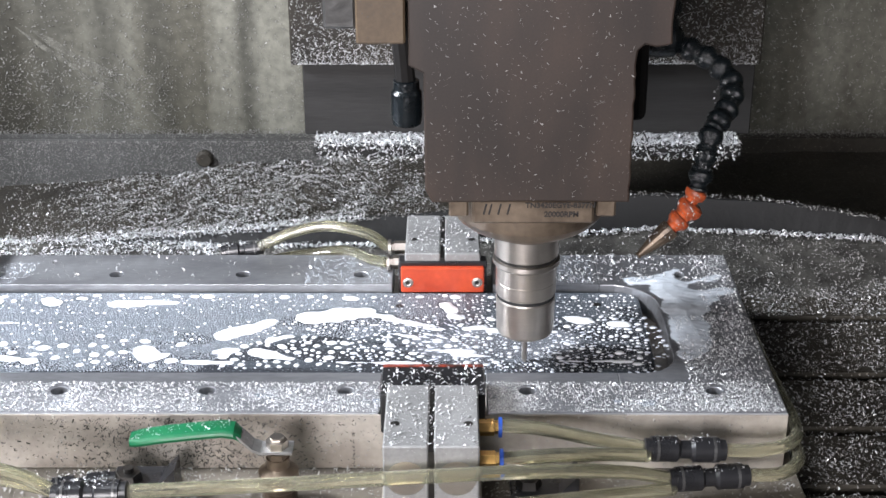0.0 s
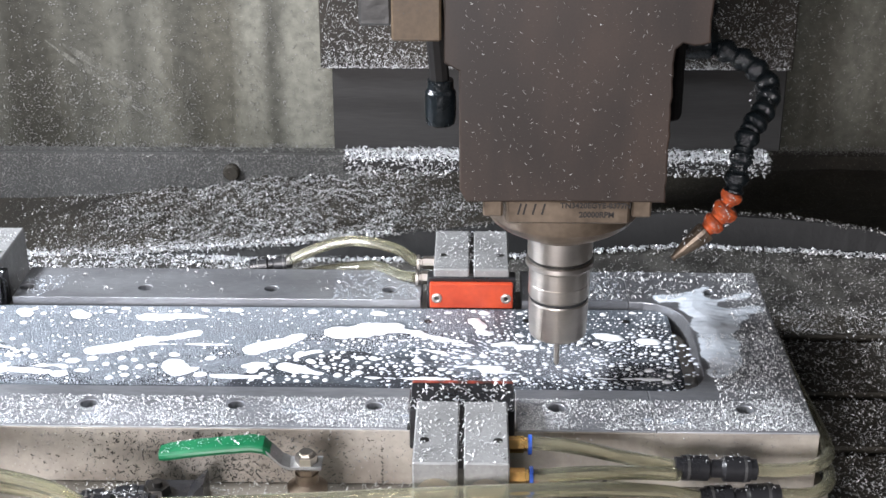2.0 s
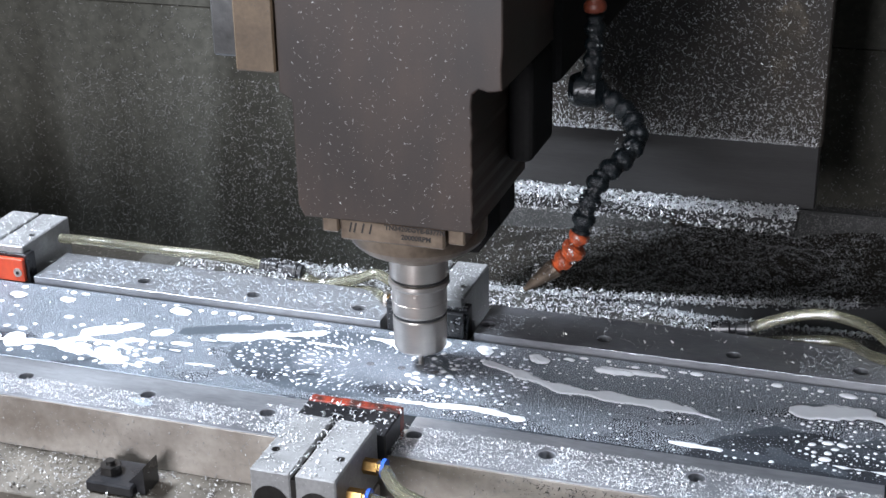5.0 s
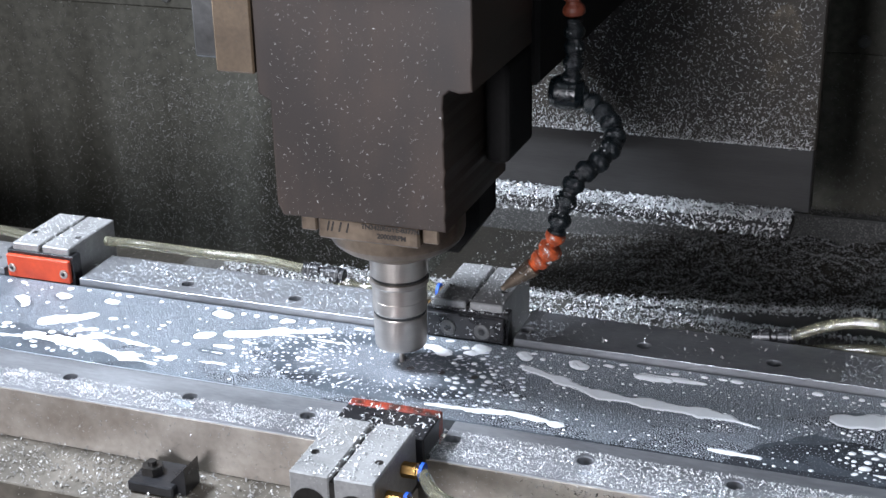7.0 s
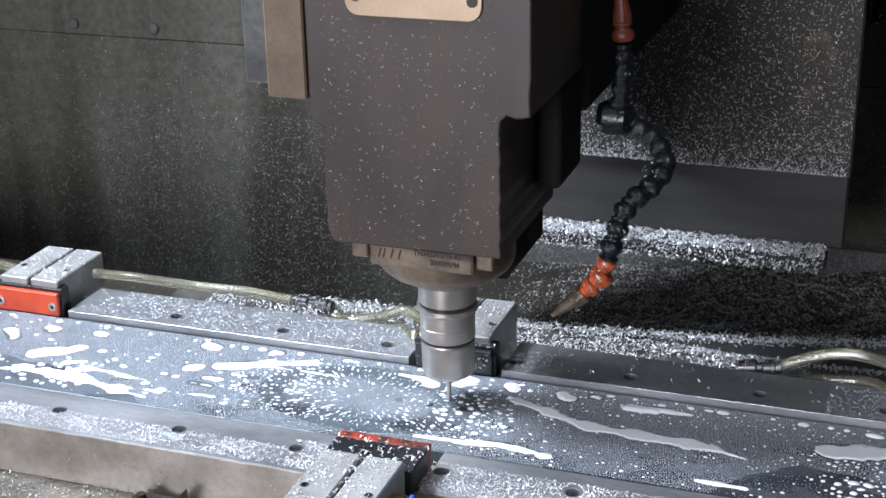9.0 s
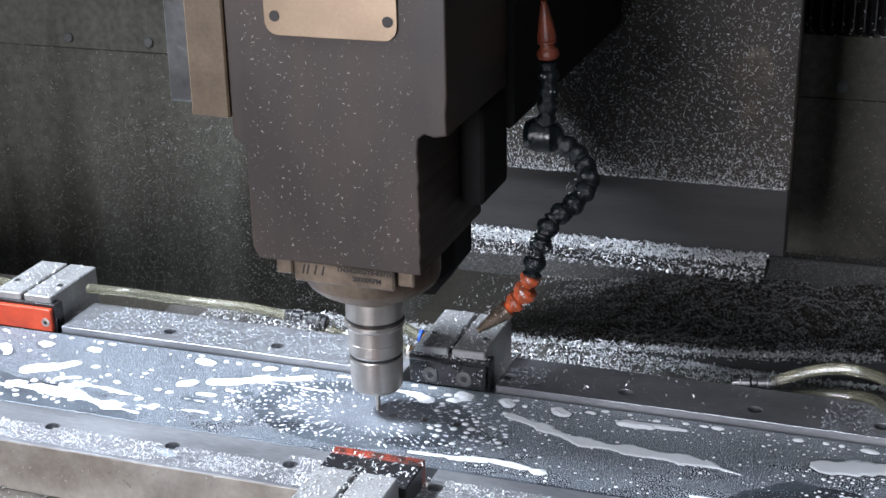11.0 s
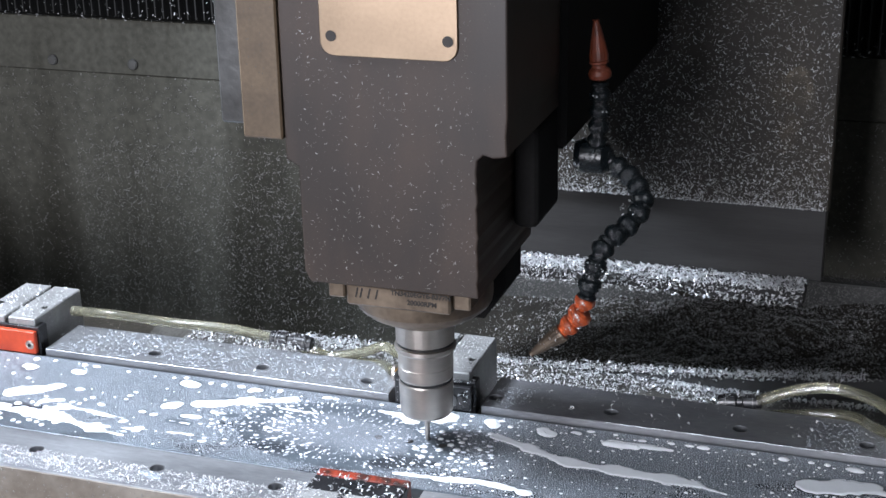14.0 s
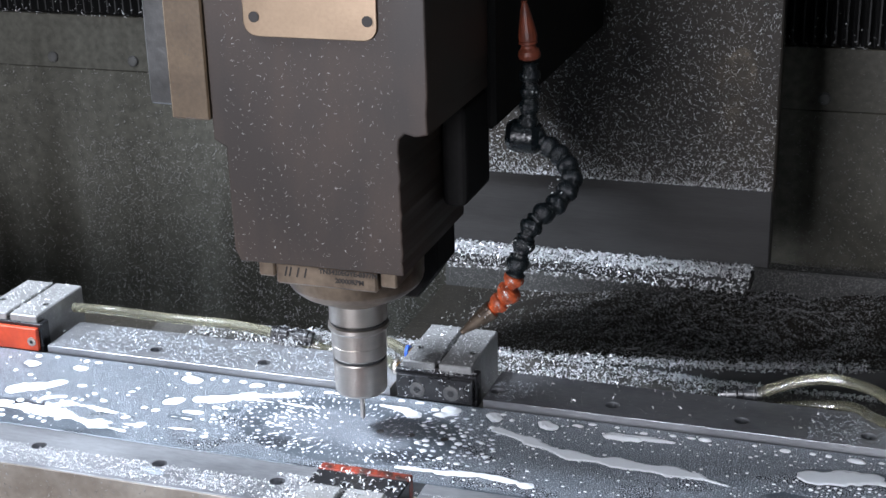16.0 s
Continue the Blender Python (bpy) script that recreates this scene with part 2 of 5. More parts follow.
# near-black parts of the head get a weak gloss
M["paint_dark"].node_tree.nodes["Principled BSDF"].inputs["Specular IOR Level"].default_value = 0.15
for dull in ("slab", "panel", "wall"):
    M[dull].node_tree.nodes["Principled BSDF"].inputs["Specular IOR Level"].default_value = 0.25


def thin(mat, full, depth=0.0006):
    """Coolant that lets the surface below show through where it is shallow."""
    nt = mat.node_tree
    n, link = nt.nodes.new, nt.links.new
    co, sep, mp = n("ShaderNodeTexCoord"), n("ShaderNodeSeparateXYZ"), n("ShaderNodeMapRange")
    tex = n("ShaderNodeTexNoise")
    tex.inputs["Scale"].default_value, tex.inputs["Detail"].default_value = 55, 5
    link(co.outputs["Object"], tex.inputs["Vector"])
    link(co.outputs["Object"], sep.inputs[0])
    mp.inputs["From Min"].default_value, mp.inputs["From Max"].default_value = 0.0, depth
    mp.inputs["To Max"].default_value = full
    mp.interpolation_type = "SMOOTHSTEP"
    link(sep.outputs["Z"], mp.inputs["Value"])
    patch = n("ShaderNodeMapRange")
    patch.inputs["From Min"].default_value, patch.inputs["From Max"].default_value = 0.3, 0.6
    patch.inputs["To Min"].default_value = 0.75
    link(tex.outputs["Fac"], patch.inputs["Value"])
    mul = n("ShaderNodeMath")
    mul.operation = "MULTIPLY"
    link(mp.outputs[0], mul.inputs[0])
    link(patch.outputs[0], mul.inputs[1])
    link(mul.outputs[0], nt.nodes["Principled BSDF"].inputs["Alpha"])


thin(M["splash_white"], 0.90, 0.0004)
thin(M["splash"], 0.6)
for wet in ("splash_white", "splash"):
    M[wet].node_tree.nodes["Principled BSDF"].inputs["Specular IOR Level"].default_value = 0.15
M["veil"] = material("milky_coolant_veil", (0.74, 0.77, 0.84), 0.2, 0.0, 0.1, 30, 200, 0.03)
thin(M["veil"], 0.20)
M["milk_thin"] = material("thinned_milky_coolant", (0.72, 0.75, 0.82), 0.14, 0.0, 0.1, 30, 200, 0.0, rough_vary=0.04)
M["sheet"] = fogged("fogged_wet_workpiece")


def patchy(mat, low, high, scale):
    """Thin dirt that covers only in patches."""
    nt = mat.node_tree
    n, link = nt.nodes.new, nt.links.new
    co, tex, mp = n("ShaderNodeTexCoord"), n("ShaderNodeTexNoise"), n("ShaderNodeMapRange")
    tex.inputs["Scale"].default_value, tex.inputs["Detail"].default_value = scale, 6
    link(co.outputs["Object"], tex.inputs["Vector"])
    link(tex.outputs["Fac"], mp.inputs["Value"])
    mp.inputs["From Min"].default_value, mp.inputs["From Max"].default_value = 0.38, 0.66
    mp.inputs["To Min"].default_value, mp.inputs["To Max"].default_value = low, high
    link(mp.outputs[0], nt.nodes["Principled BSDF"].inputs["Alpha"])


patchy(M["smear"], 0.30, 0.85, 60)
patchy(M["mud_smear"], 0.0, 0.8, 45)


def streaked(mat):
    """Columns of paint rinsed clean by coolant between dirtier ones. Past them the colour is darker left, paler right.
    """
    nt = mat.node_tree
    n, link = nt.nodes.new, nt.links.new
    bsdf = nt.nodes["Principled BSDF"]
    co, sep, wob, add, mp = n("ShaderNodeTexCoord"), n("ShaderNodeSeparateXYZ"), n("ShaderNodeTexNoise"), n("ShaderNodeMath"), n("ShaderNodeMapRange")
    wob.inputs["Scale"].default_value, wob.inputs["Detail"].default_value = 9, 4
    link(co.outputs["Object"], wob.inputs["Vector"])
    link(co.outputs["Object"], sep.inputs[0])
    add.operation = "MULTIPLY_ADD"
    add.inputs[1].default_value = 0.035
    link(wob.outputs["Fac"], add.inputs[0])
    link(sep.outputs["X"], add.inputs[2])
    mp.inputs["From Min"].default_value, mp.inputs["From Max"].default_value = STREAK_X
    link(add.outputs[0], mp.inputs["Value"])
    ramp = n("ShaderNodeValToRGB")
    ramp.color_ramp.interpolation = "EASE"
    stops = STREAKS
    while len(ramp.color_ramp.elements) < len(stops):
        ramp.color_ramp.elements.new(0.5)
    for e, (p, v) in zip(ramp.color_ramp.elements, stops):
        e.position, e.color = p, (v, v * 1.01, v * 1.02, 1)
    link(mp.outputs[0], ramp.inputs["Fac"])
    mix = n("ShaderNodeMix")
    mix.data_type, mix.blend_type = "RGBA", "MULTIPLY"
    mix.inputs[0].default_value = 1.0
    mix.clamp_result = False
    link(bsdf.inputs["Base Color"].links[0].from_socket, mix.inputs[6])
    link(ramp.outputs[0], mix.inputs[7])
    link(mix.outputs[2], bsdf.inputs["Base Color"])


# end values hold beyond the columns: darker to the left, paler to the right
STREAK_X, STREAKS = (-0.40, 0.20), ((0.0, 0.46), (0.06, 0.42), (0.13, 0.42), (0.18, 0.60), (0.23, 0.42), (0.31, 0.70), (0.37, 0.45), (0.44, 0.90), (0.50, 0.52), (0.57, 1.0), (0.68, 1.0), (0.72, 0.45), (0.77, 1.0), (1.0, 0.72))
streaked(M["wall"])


# ---- building helpers ----
def finish(name, bm, mat, parent=None, label="", smooth=False):
    me = bpy.data.meshes.new(name)
    bm.to_mesh(me)
    bm.free()
    me.materials.append(mat)
    if smooth:
        for p in me.polygons:
            p.use_smooth = True
        me.set_sharp_from_angle(angle=radians(20))
    ob = new(name, me)
    ob.parent = parent
    if label:
        tagged(ob, label)
    return ob


def part(name, bm, mat, parent, label="", smooth=False):
    return finish(name, bm, M[mat] if isinstance(mat, str) else mat, parent, label, smooth)


def box(x0, x1, y0, y1, z0, z1, bevel=0.001, seg=1, bm=None):
    b = bmesh.new()
    bmesh.ops.create_cube(b, size=1)
    for v in b.verts:
        v.co = Vector(((x0 + x1) / 2 + v.co.x * (x1 - x0), (y0 + y1) / 2 + v.co.y * (y1 - y0), (z0 + z1) / 2 + v.co.z * (z1 - z0)))
    if bevel:
        bmesh.ops.bevel(b, geom=b.edges[:], offset=bevel, segments=seg, affect="EDGES", profile=0.5)
    if bm is None:
        return b
    me = bpy.data.meshes.new("tmp")
    b.to_mesh(me)
    b.free()
    bm.from_mesh(me)
    bpy.data.meshes.remove(me)
    return bm


def lathe(profile, steps=32, centre=(0, 0, 0), axis="z", bm=None):
    """Turned shape from (radius, height) pairs."""
    bm = bm or bmesh.new()
    rings = []
    for r, h in profile:
        ring = []
        for k in range(steps):
            a = 2 * math.pi * k / steps
            p = (r * math.cos(a), r * math.sin(a), h)
            if axis == "x":
                p = (p[2], p[0], p[1])
            elif axis == "y":
                p = (p[0], p[2], p[1])
            ring.append(bm.verts.new(Vector(p) + Vector(centre)))
        rings.append(ring)
    for a, b in zip(rings, rings[1:]):
        for k in range(steps):
            bm.faces.new((a[k], a[(k + 1) % steps], b[(k + 1) % steps], b[k]))
    bm.faces.new(rings[0])
    bm.faces.new(rings[-1])
    bmesh.ops.recalc_face_normals(bm, faces=bm.faces[:])
    return bm


def spline(points, n=8):
    """Catmull-Rom through the points."""
    P = [Vector(p) for p in points]
    P = [2 * P[0] - P[1]] + P + [2 * P[-1] - P[-2]]
    out = []
    for i in range(1, len(P) - 2):
        for k in range(n):
            t = k / n
            a, b, c, d = P[i - 1:i + 3]
            out.append(0.5 * ((2 * b) + (c - a) * t + (2 * a - 5 * b + 4 * c - d) * t * t + (3 * b - a - 3 * c + d) * t ** 3))
    return out + [P[-2]]


def tube(points, r, steps=10, n=8, bm=None, radii=None):
    pts = spline(points, n)
    bm = bm or bmesh.new()
    rings = []
    up = Vector((0, 0, 1))
    for i, p in enumerate(pts):
        d = (pts[min(i + 1, len(pts) - 1)] - pts[max(i - 1, 0)]).normalized()
        s = d.cross(up if abs(d.z) < 0.95 else Vector((0, 1, 0))).normalized()
        u = s.cross(d)
        rr = r if radii is None else radii[i * len(radii) // len(pts)]
        rings.append([bm.verts.new(p + rr * (math.cos(2 * math.pi * k / steps) * s + math.sin(2 * math.pi * k / steps) * u)) for k in range(steps)])
    for a, b in zip(rings, rings[1:]):
        for k in range(steps):
            bm.faces.new((a[k], a[(k + 1) % steps], b[(k + 1) % steps], b[k]))
    bm.faces.new(rings[0])
    bm.faces.new(rings[-1])
    bmesh.ops.recalc_face_normals(bm, faces=bm.faces[:])
    return bm


def slab_bm(outline, z0, z1, bevel=0.0):
    """Upright prism over an outline of (x, y)."""
    bm = bmesh.new()
    f = bm.faces.new([bm.verts.new((x, y, z0)) for x, y in outline])
    top = bmesh.ops.extrude_face_region(bm, geom=[f])
    for v in top["geom"]:
        if isinstance(v, bmesh.types.BMVert):
            v.co.z = z1
    bmesh.ops.recalc_face_normals(bm, faces=bm.faces[:])
    if bevel:
        edges = [e for e in bm.edges if abs(e.verts[0].co.z - z1) < 1e-6 and abs(e.verts[1].co.z - z1) < 1e-6]
        bmesh.ops.bevel(bm, geom=edges, offset=bevel, segments=2, affect="EDGES", profile=0.5)
    return bm


def cut(ob, cutter):
    """Cuts a shape out of a mesh object."""
    me = bpy.data.meshes.new("cutter")
    cutter.to_mesh(me)
    cutter.free()
    tool = new("cutter", me)
    mod = ob.modifiers.new("cut", "BOOLEAN")
    mod.object, mod.operation, mod.solver = tool, "DIFFERENCE", "EXACT"
    dg = bpy.context.evaluated_depsgraph_get()
    made = bpy.data.meshes.new_from_object(ob.evaluated_get(dg))
    ob.modifiers.clear()
    made.name = ob.name
    ob.data = made
    bpy.data.objects.remove(tool)
    return ob


def empty(name, label, category, group="", kind="", at=(0, 0, 0)):
    ob = new(name)
    ob.location = at
    return tagged(ob, label, category, group, kind)


def flakes(name, pts, nrm, lo, hi, mat, lift=0.6, parent=None, seed=1, width=0.28):
    """Many small bent slivers of swarf lying on a surface, as one mesh."""
    rng = np.random.default_rng(seed)
    n = len(pts)
    nrm = np.broadcast_to(np.asarray(nrm, float), (n, 3)) + rng.normal(0, lift * 0.5, (n, 3))
    nrm /= np.linalg.norm(nrm, axis=1, keepdims=True)
    d = rng.normal(0, 1, (n, 3))
    d -= (d * nrm).sum(1, keepdims=True) * nrm
    d /= np.linalg.norm(d, axis=1, keepdims=True)
    s = np.cross(nrm, d)
    L = (lo + (hi - lo) * rng.random((n, 1)) ** 2)
    W = L * width * (0.6 + 0.8 * rng.random((n, 1)))
    bend = L * rng.uniform(0.1, 0.45, (n, 1))
    base = np.asarray(pts, float)
    v = np.empty((n, 6, 3))
    for k, (a, h) in enumerate(((-0.5, 0), (0, 1), (0.5, 0))):
        mid = base + d * L * a + nrm * (bend * h + L * 0.05)
        tw = s * np.cos(a * 1.2) + nrm * np.sin(a * 1.2)
        v[:, 2 * k] = mid - tw * W / 2
        v[:, 2 * k + 1] = mid + tw * W / 2
    f = np.array([[0, 1, 3, 2], [2, 3, 5, 4]])
    faces = (np.arange(n)[:, None, None] * 6 + f[None]).reshape(-1, 4)
    me = bpy.data.meshes.new(name)
    me.from_pydata(v.reshape(-1, 3).tolist(), [], faces.tolist())
    me.materials.append(M[mat])
    ob = new(name, me)
    ob.parent = parent
    return ob


def clumpy(rng, n, x0, x1, y0, y1, grain=0.03, keep=0.5):
    """Random places in a rectangle, gathered into drifts."""
    out = []
    while len(out) < n:
        x, y = rng.uniform(x0, x1), rng.uniform(y0, y1)
        if noise.noise(Vector((x / grain, y / grain, 3.1))) * 0.5 + 0.5 > keep * rng.random() + 0.12:
            out.append((x, y))
    return np.array(out)


# ---- enclosure ----
WALL_Y = 1.05
wall = empty("wall_back", "grimy olive-grey painted sheet steel enclosure wall streaked with coolant", "wall", kind="structure")
seams = [-1.75, 0.655, 1.6]
for a, b in zip(seams, seams[1:]):
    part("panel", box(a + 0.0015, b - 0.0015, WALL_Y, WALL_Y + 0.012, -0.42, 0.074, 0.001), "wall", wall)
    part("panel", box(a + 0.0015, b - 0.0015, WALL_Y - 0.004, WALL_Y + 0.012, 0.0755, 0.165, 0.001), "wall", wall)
part("backing", box(-1.75, 1.6, WALL_Y + 0.013, WALL_Y + 0.03, -0.42, 1.4, 0), "paint_dark", wall)
for x in (-1.122, -0.972, -1.30, 0.1227, 0.45, 0.62, 0.78, 1.0):
    part("bolt", lathe([(0.001, -0.006), (0.007, -0.006), (0.009, -0.004), (0.009, 0)], 14, (x, WALL_Y - 0.004, 0.093), "y"), "apron", wall)
part("bolt", lathe([(0.001, -0.006), (0.007, -0.006), (0.009, -0.004), (0.009, 0)], 14, (0.632, WALL_Y, 0.046), "y"), "apron", wall)


for depth, x0, z0, x1, z1, w in ((0.0006, -0.325, 0.005, -0.175, -0.105, 0.005), (0.0011, -0.300, 0.0, -0.185, -0.070, 0.008), (0.0016, -0.27, -0.03, -0.165, -0.125, 0.003)):
    bm = bmesh.new()
    n = Vector((z1 - z0, 0, x0 - x1)).normalized() * w
    side = []
    for k in range(13):
        t = k / 12
        p = Vector((x0 + (x1 - x0) * t, WALL_Y - depth, z0 + (z1 - z0) * t - 0.015 * t * (1 - t)))
        r = math.sin(math.pi * (0.05 + 0.9 * t)) * (0.8 + 0.3 * math.sin(9 * t))
        side.append((bm.verts.new(p - n * r), bm.verts.new(p + n * r)))
    for a, c in zip(side, side[1:]):
        bm.faces.new((a[0], a[1], c[1], c[0]))
    bmesh.ops.recalc_face_normals(bm, faces=bm.faces[:])
    part("smear", bm, "smear", wall)


def side_wall(name, x0, x1, label):
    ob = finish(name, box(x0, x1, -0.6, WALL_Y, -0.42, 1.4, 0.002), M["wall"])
    tagged(ob, label, "wall", kind="structure")


side_wall("wall_left", -1.77, -1.75, "grimy painted sheet steel side of the machine enclosure")
side_wall("wall_right", 1.6, 1.62, "grimy painted sheet steel side of the machine enclosure")


# unseen panels added to keep door light off the ends of the wall
for name, x0, x1 in (("unseen_front_left", -1.75, -1.5), ("unseen_front_right", 1.0, 1.6)):
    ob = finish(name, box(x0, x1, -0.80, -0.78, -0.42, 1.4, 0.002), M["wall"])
    tagged(ob, "unseen sheet steel front panel added beside the door to hold back daylight", "wall", kind="structure")


def bellows(x0, x1):
    """Pleated way cover along the top of the back wall."""
    th = empty("way_bellows", "black pleated rubber way cover above the back wall", "bellows")
    count = int((x1 - x0) / 0.0142)
    w = (x1 - x0) / count
    bm = bmesh.new()
    fold = ((0.0, -0.010), (0.15, -0.014), (0.42, -0.034), (0.58, -0.034), (0.85, -0.014), (1.0, -0.010))
    rows = [[bm.verts.new((w * a, b, z)) for z in (0.168 - 0.4 * (b + 0.010), 1.30)] for a, b in fold]
    for a, b in zip(rows, rows[1:]):
        bm.faces.new((a[0], b[0], b[1], a[1]))
    under = [bm.verts.new((w, -0.001, 0.168)), bm.verts.new((0, -0.001, 0.168))]
    bm.faces.new([r[0] for r in rows] + under)
    bmesh.ops.recalc_face_normals(bm, faces=bm.faces[:])
    first = part("pleat", bm, "rubber", th)
    for k in range(count):
        ob = first if k == 0 else new("pleat", first.data)
        ob.parent = th
        ob.location = (x0 + k * w, WALL_Y, 0)
    return th


bellows(-1.74, 1.58)

apron = empty("chip_apron", "scuffed steel apron panel low on the back wall, dusted with chips", "panel", kind="structure")
part("sheet", box(-0.436, 0.312, 1.022, 1.045, -0.42, -0.160, 0), "apron", apron)
# right of x 0.313 the sheet has a darker colour
part("sheet", box(0.313, 1.59, 1.022, 1.045, -0.42, -0.160, 0), "dark_specked", apron, "darker sheet speckled with chips")
part("bolt", lathe([(0.001, -0.012), (0.010, -0.012), (0.013, -0.008), (0.013, 0)], 14, (-0.055, 1.022, -0.190), "y"), "dark_specked", apron)

tray = finish("floor", box(-1.75, 1.6, -0.9, 1.05, -0.46, -0.42, 0), M["floor"])
tagged(tray, "dark chip tray under the table", "tray", kind="structure")

# ---- machine table ----
table = empty("machine_table", "dark cast iron machine table with T-slots full of chips", "table")
part("base", box(-1.5, 1.35, -0.30, 0.47, -0.20, -0.105, 0.003), "table", table)
slots = [-0.30, -0.225, -0.13, -0.03, 0.06, 0.155, 0.27, 0.37, 0.47]
for a, b in zip(slots, slots[1:]):
    part("rail", box(-1.5, 1.35, a + 0.006, b - 0.006, -0.108, -0.075, 0.002), "table", table)


# ---- fixture ----
PX0, PX1, PY0, PY1 = -0.98, 0.582, -0.035, 0.262
RX, RY0, RY1 = 0.505, 0.030, 0.196          # pocket: right end, front and back edges
HOLE_X = [-0.95, -0.83, -0.72, -0.60, -0.482, -0.359, -0.245, -0.113, 0.0, 0.12, 0.232, 0.379, 0.53]
CLAMP_BACK, CLAMP_FRONT = [-0.647, -0.168, 0.309], [-0.6475, -0.164, 0.303]


def arc(cx, cy, r, a0, a1, n=8):
    return [(cx + r * math.cos(radians(a0 + (a1 - a0) * k / n)), cy + r * math.sin(radians(a0 + (a1 - a0) * k / n))) for k in range(n + 1)]


fixture = empty("fixture_plate", "wet milled aluminium fixture plate with a long pocket and chips", "fixture")
part("floor_plate", box(PX0, PX1, PY0, PY1, -0.05, -0.022, 0.0005), "alu_side", fixture)


HOLES = [(x, y) for y in (0.0, 0.218) for x in HOLE_X] + [(0.535, 0.113)]


def drill(ob, x0, x1, y0, y1):
    bm = bmesh.new()
    for x, y in HOLES:
        if x0 < x < x1 and y0 < y < y1:
            lathe([(0.0065, -0.019), (0.0065, -0.0006), (0.0071, 0.0002), (0.0071, 0.004)], 24, (x, y, 0), "z", bm)
    if bm.verts:
        cut(ob, bm)


def rim(x0, x1, y0, y1):
    drill(part("rim", box(x0, x1, y0, y1, -0.0215, 0, 0.0005), "alu", fixture), x0, x1, y0, y1)


cuts = [PX0] + [e for c in CLAMP_BACK for e in (c - 0.047, c + 0.047)] + [0.455]
for a, b in zip(cuts[::2], cuts[1::2]):
    rim(a, b, RY1, PY1)
cuts = [PX0] + [e for c in CLAMP_FRONT for e in (c - 0.043, c + 0.043)] + [0.455]
for a, b in zip(cuts[::2], cuts[1::2]):
    rim(a, b, PY0, RY0)
# end of the rim with its rounded pocket
outer = [(0.4552, PY0), (PX1, PY0), (PX1, PY1), (0.4552, PY1), (0.4552, RY1)]
outer += arc(RX - 0.045, RY1 - 0.045, 0.045, 90, 0)[1:] + arc(RX - 0.03, RY0 + 0.03, 0.03, 0, -90) + [(0.4552, RY0)]
drill(part("rim_end", slab_bm(outer, -0.0215, 0, 0.001), "alu", fixture), 0.4552, PX1, PY0, PY1)
part("edge", box(PX0, PX1, PY0 - 0.0012, PY0 - 0.0002, -0.0502, -0.0008, 0.0003), "alu_side", fixture)
base = finish("base_plate", box(-1.05, 0.592, -0.105, 0.275, -0.075, -0.0505, 0.001), M["grimy_base"])
tagged(base, "stained aluminium base plate bolted to the table", "plate")
# workpiece lying in the pocket
WX1, WY0, WY1, WZ = 0.490, 0.042, 0.1935, -0.007
outline = [(-0.97, WY0)] + arc(WX1 - 0.018, WY0 + 0.018, 0.018, -90, 0) + arc(WX1 - 0.018, WY1 - 0.018, 0.018, 0, 90) + [(-0.97, WY1)]
work = finish("workpiece", slab_bm(outline, -0.0215, WZ, 0.0008), M["sheet"])
tagged(work, "long dark metal workpiece wet with milky coolant, clamped in the pocket", "workpiece")


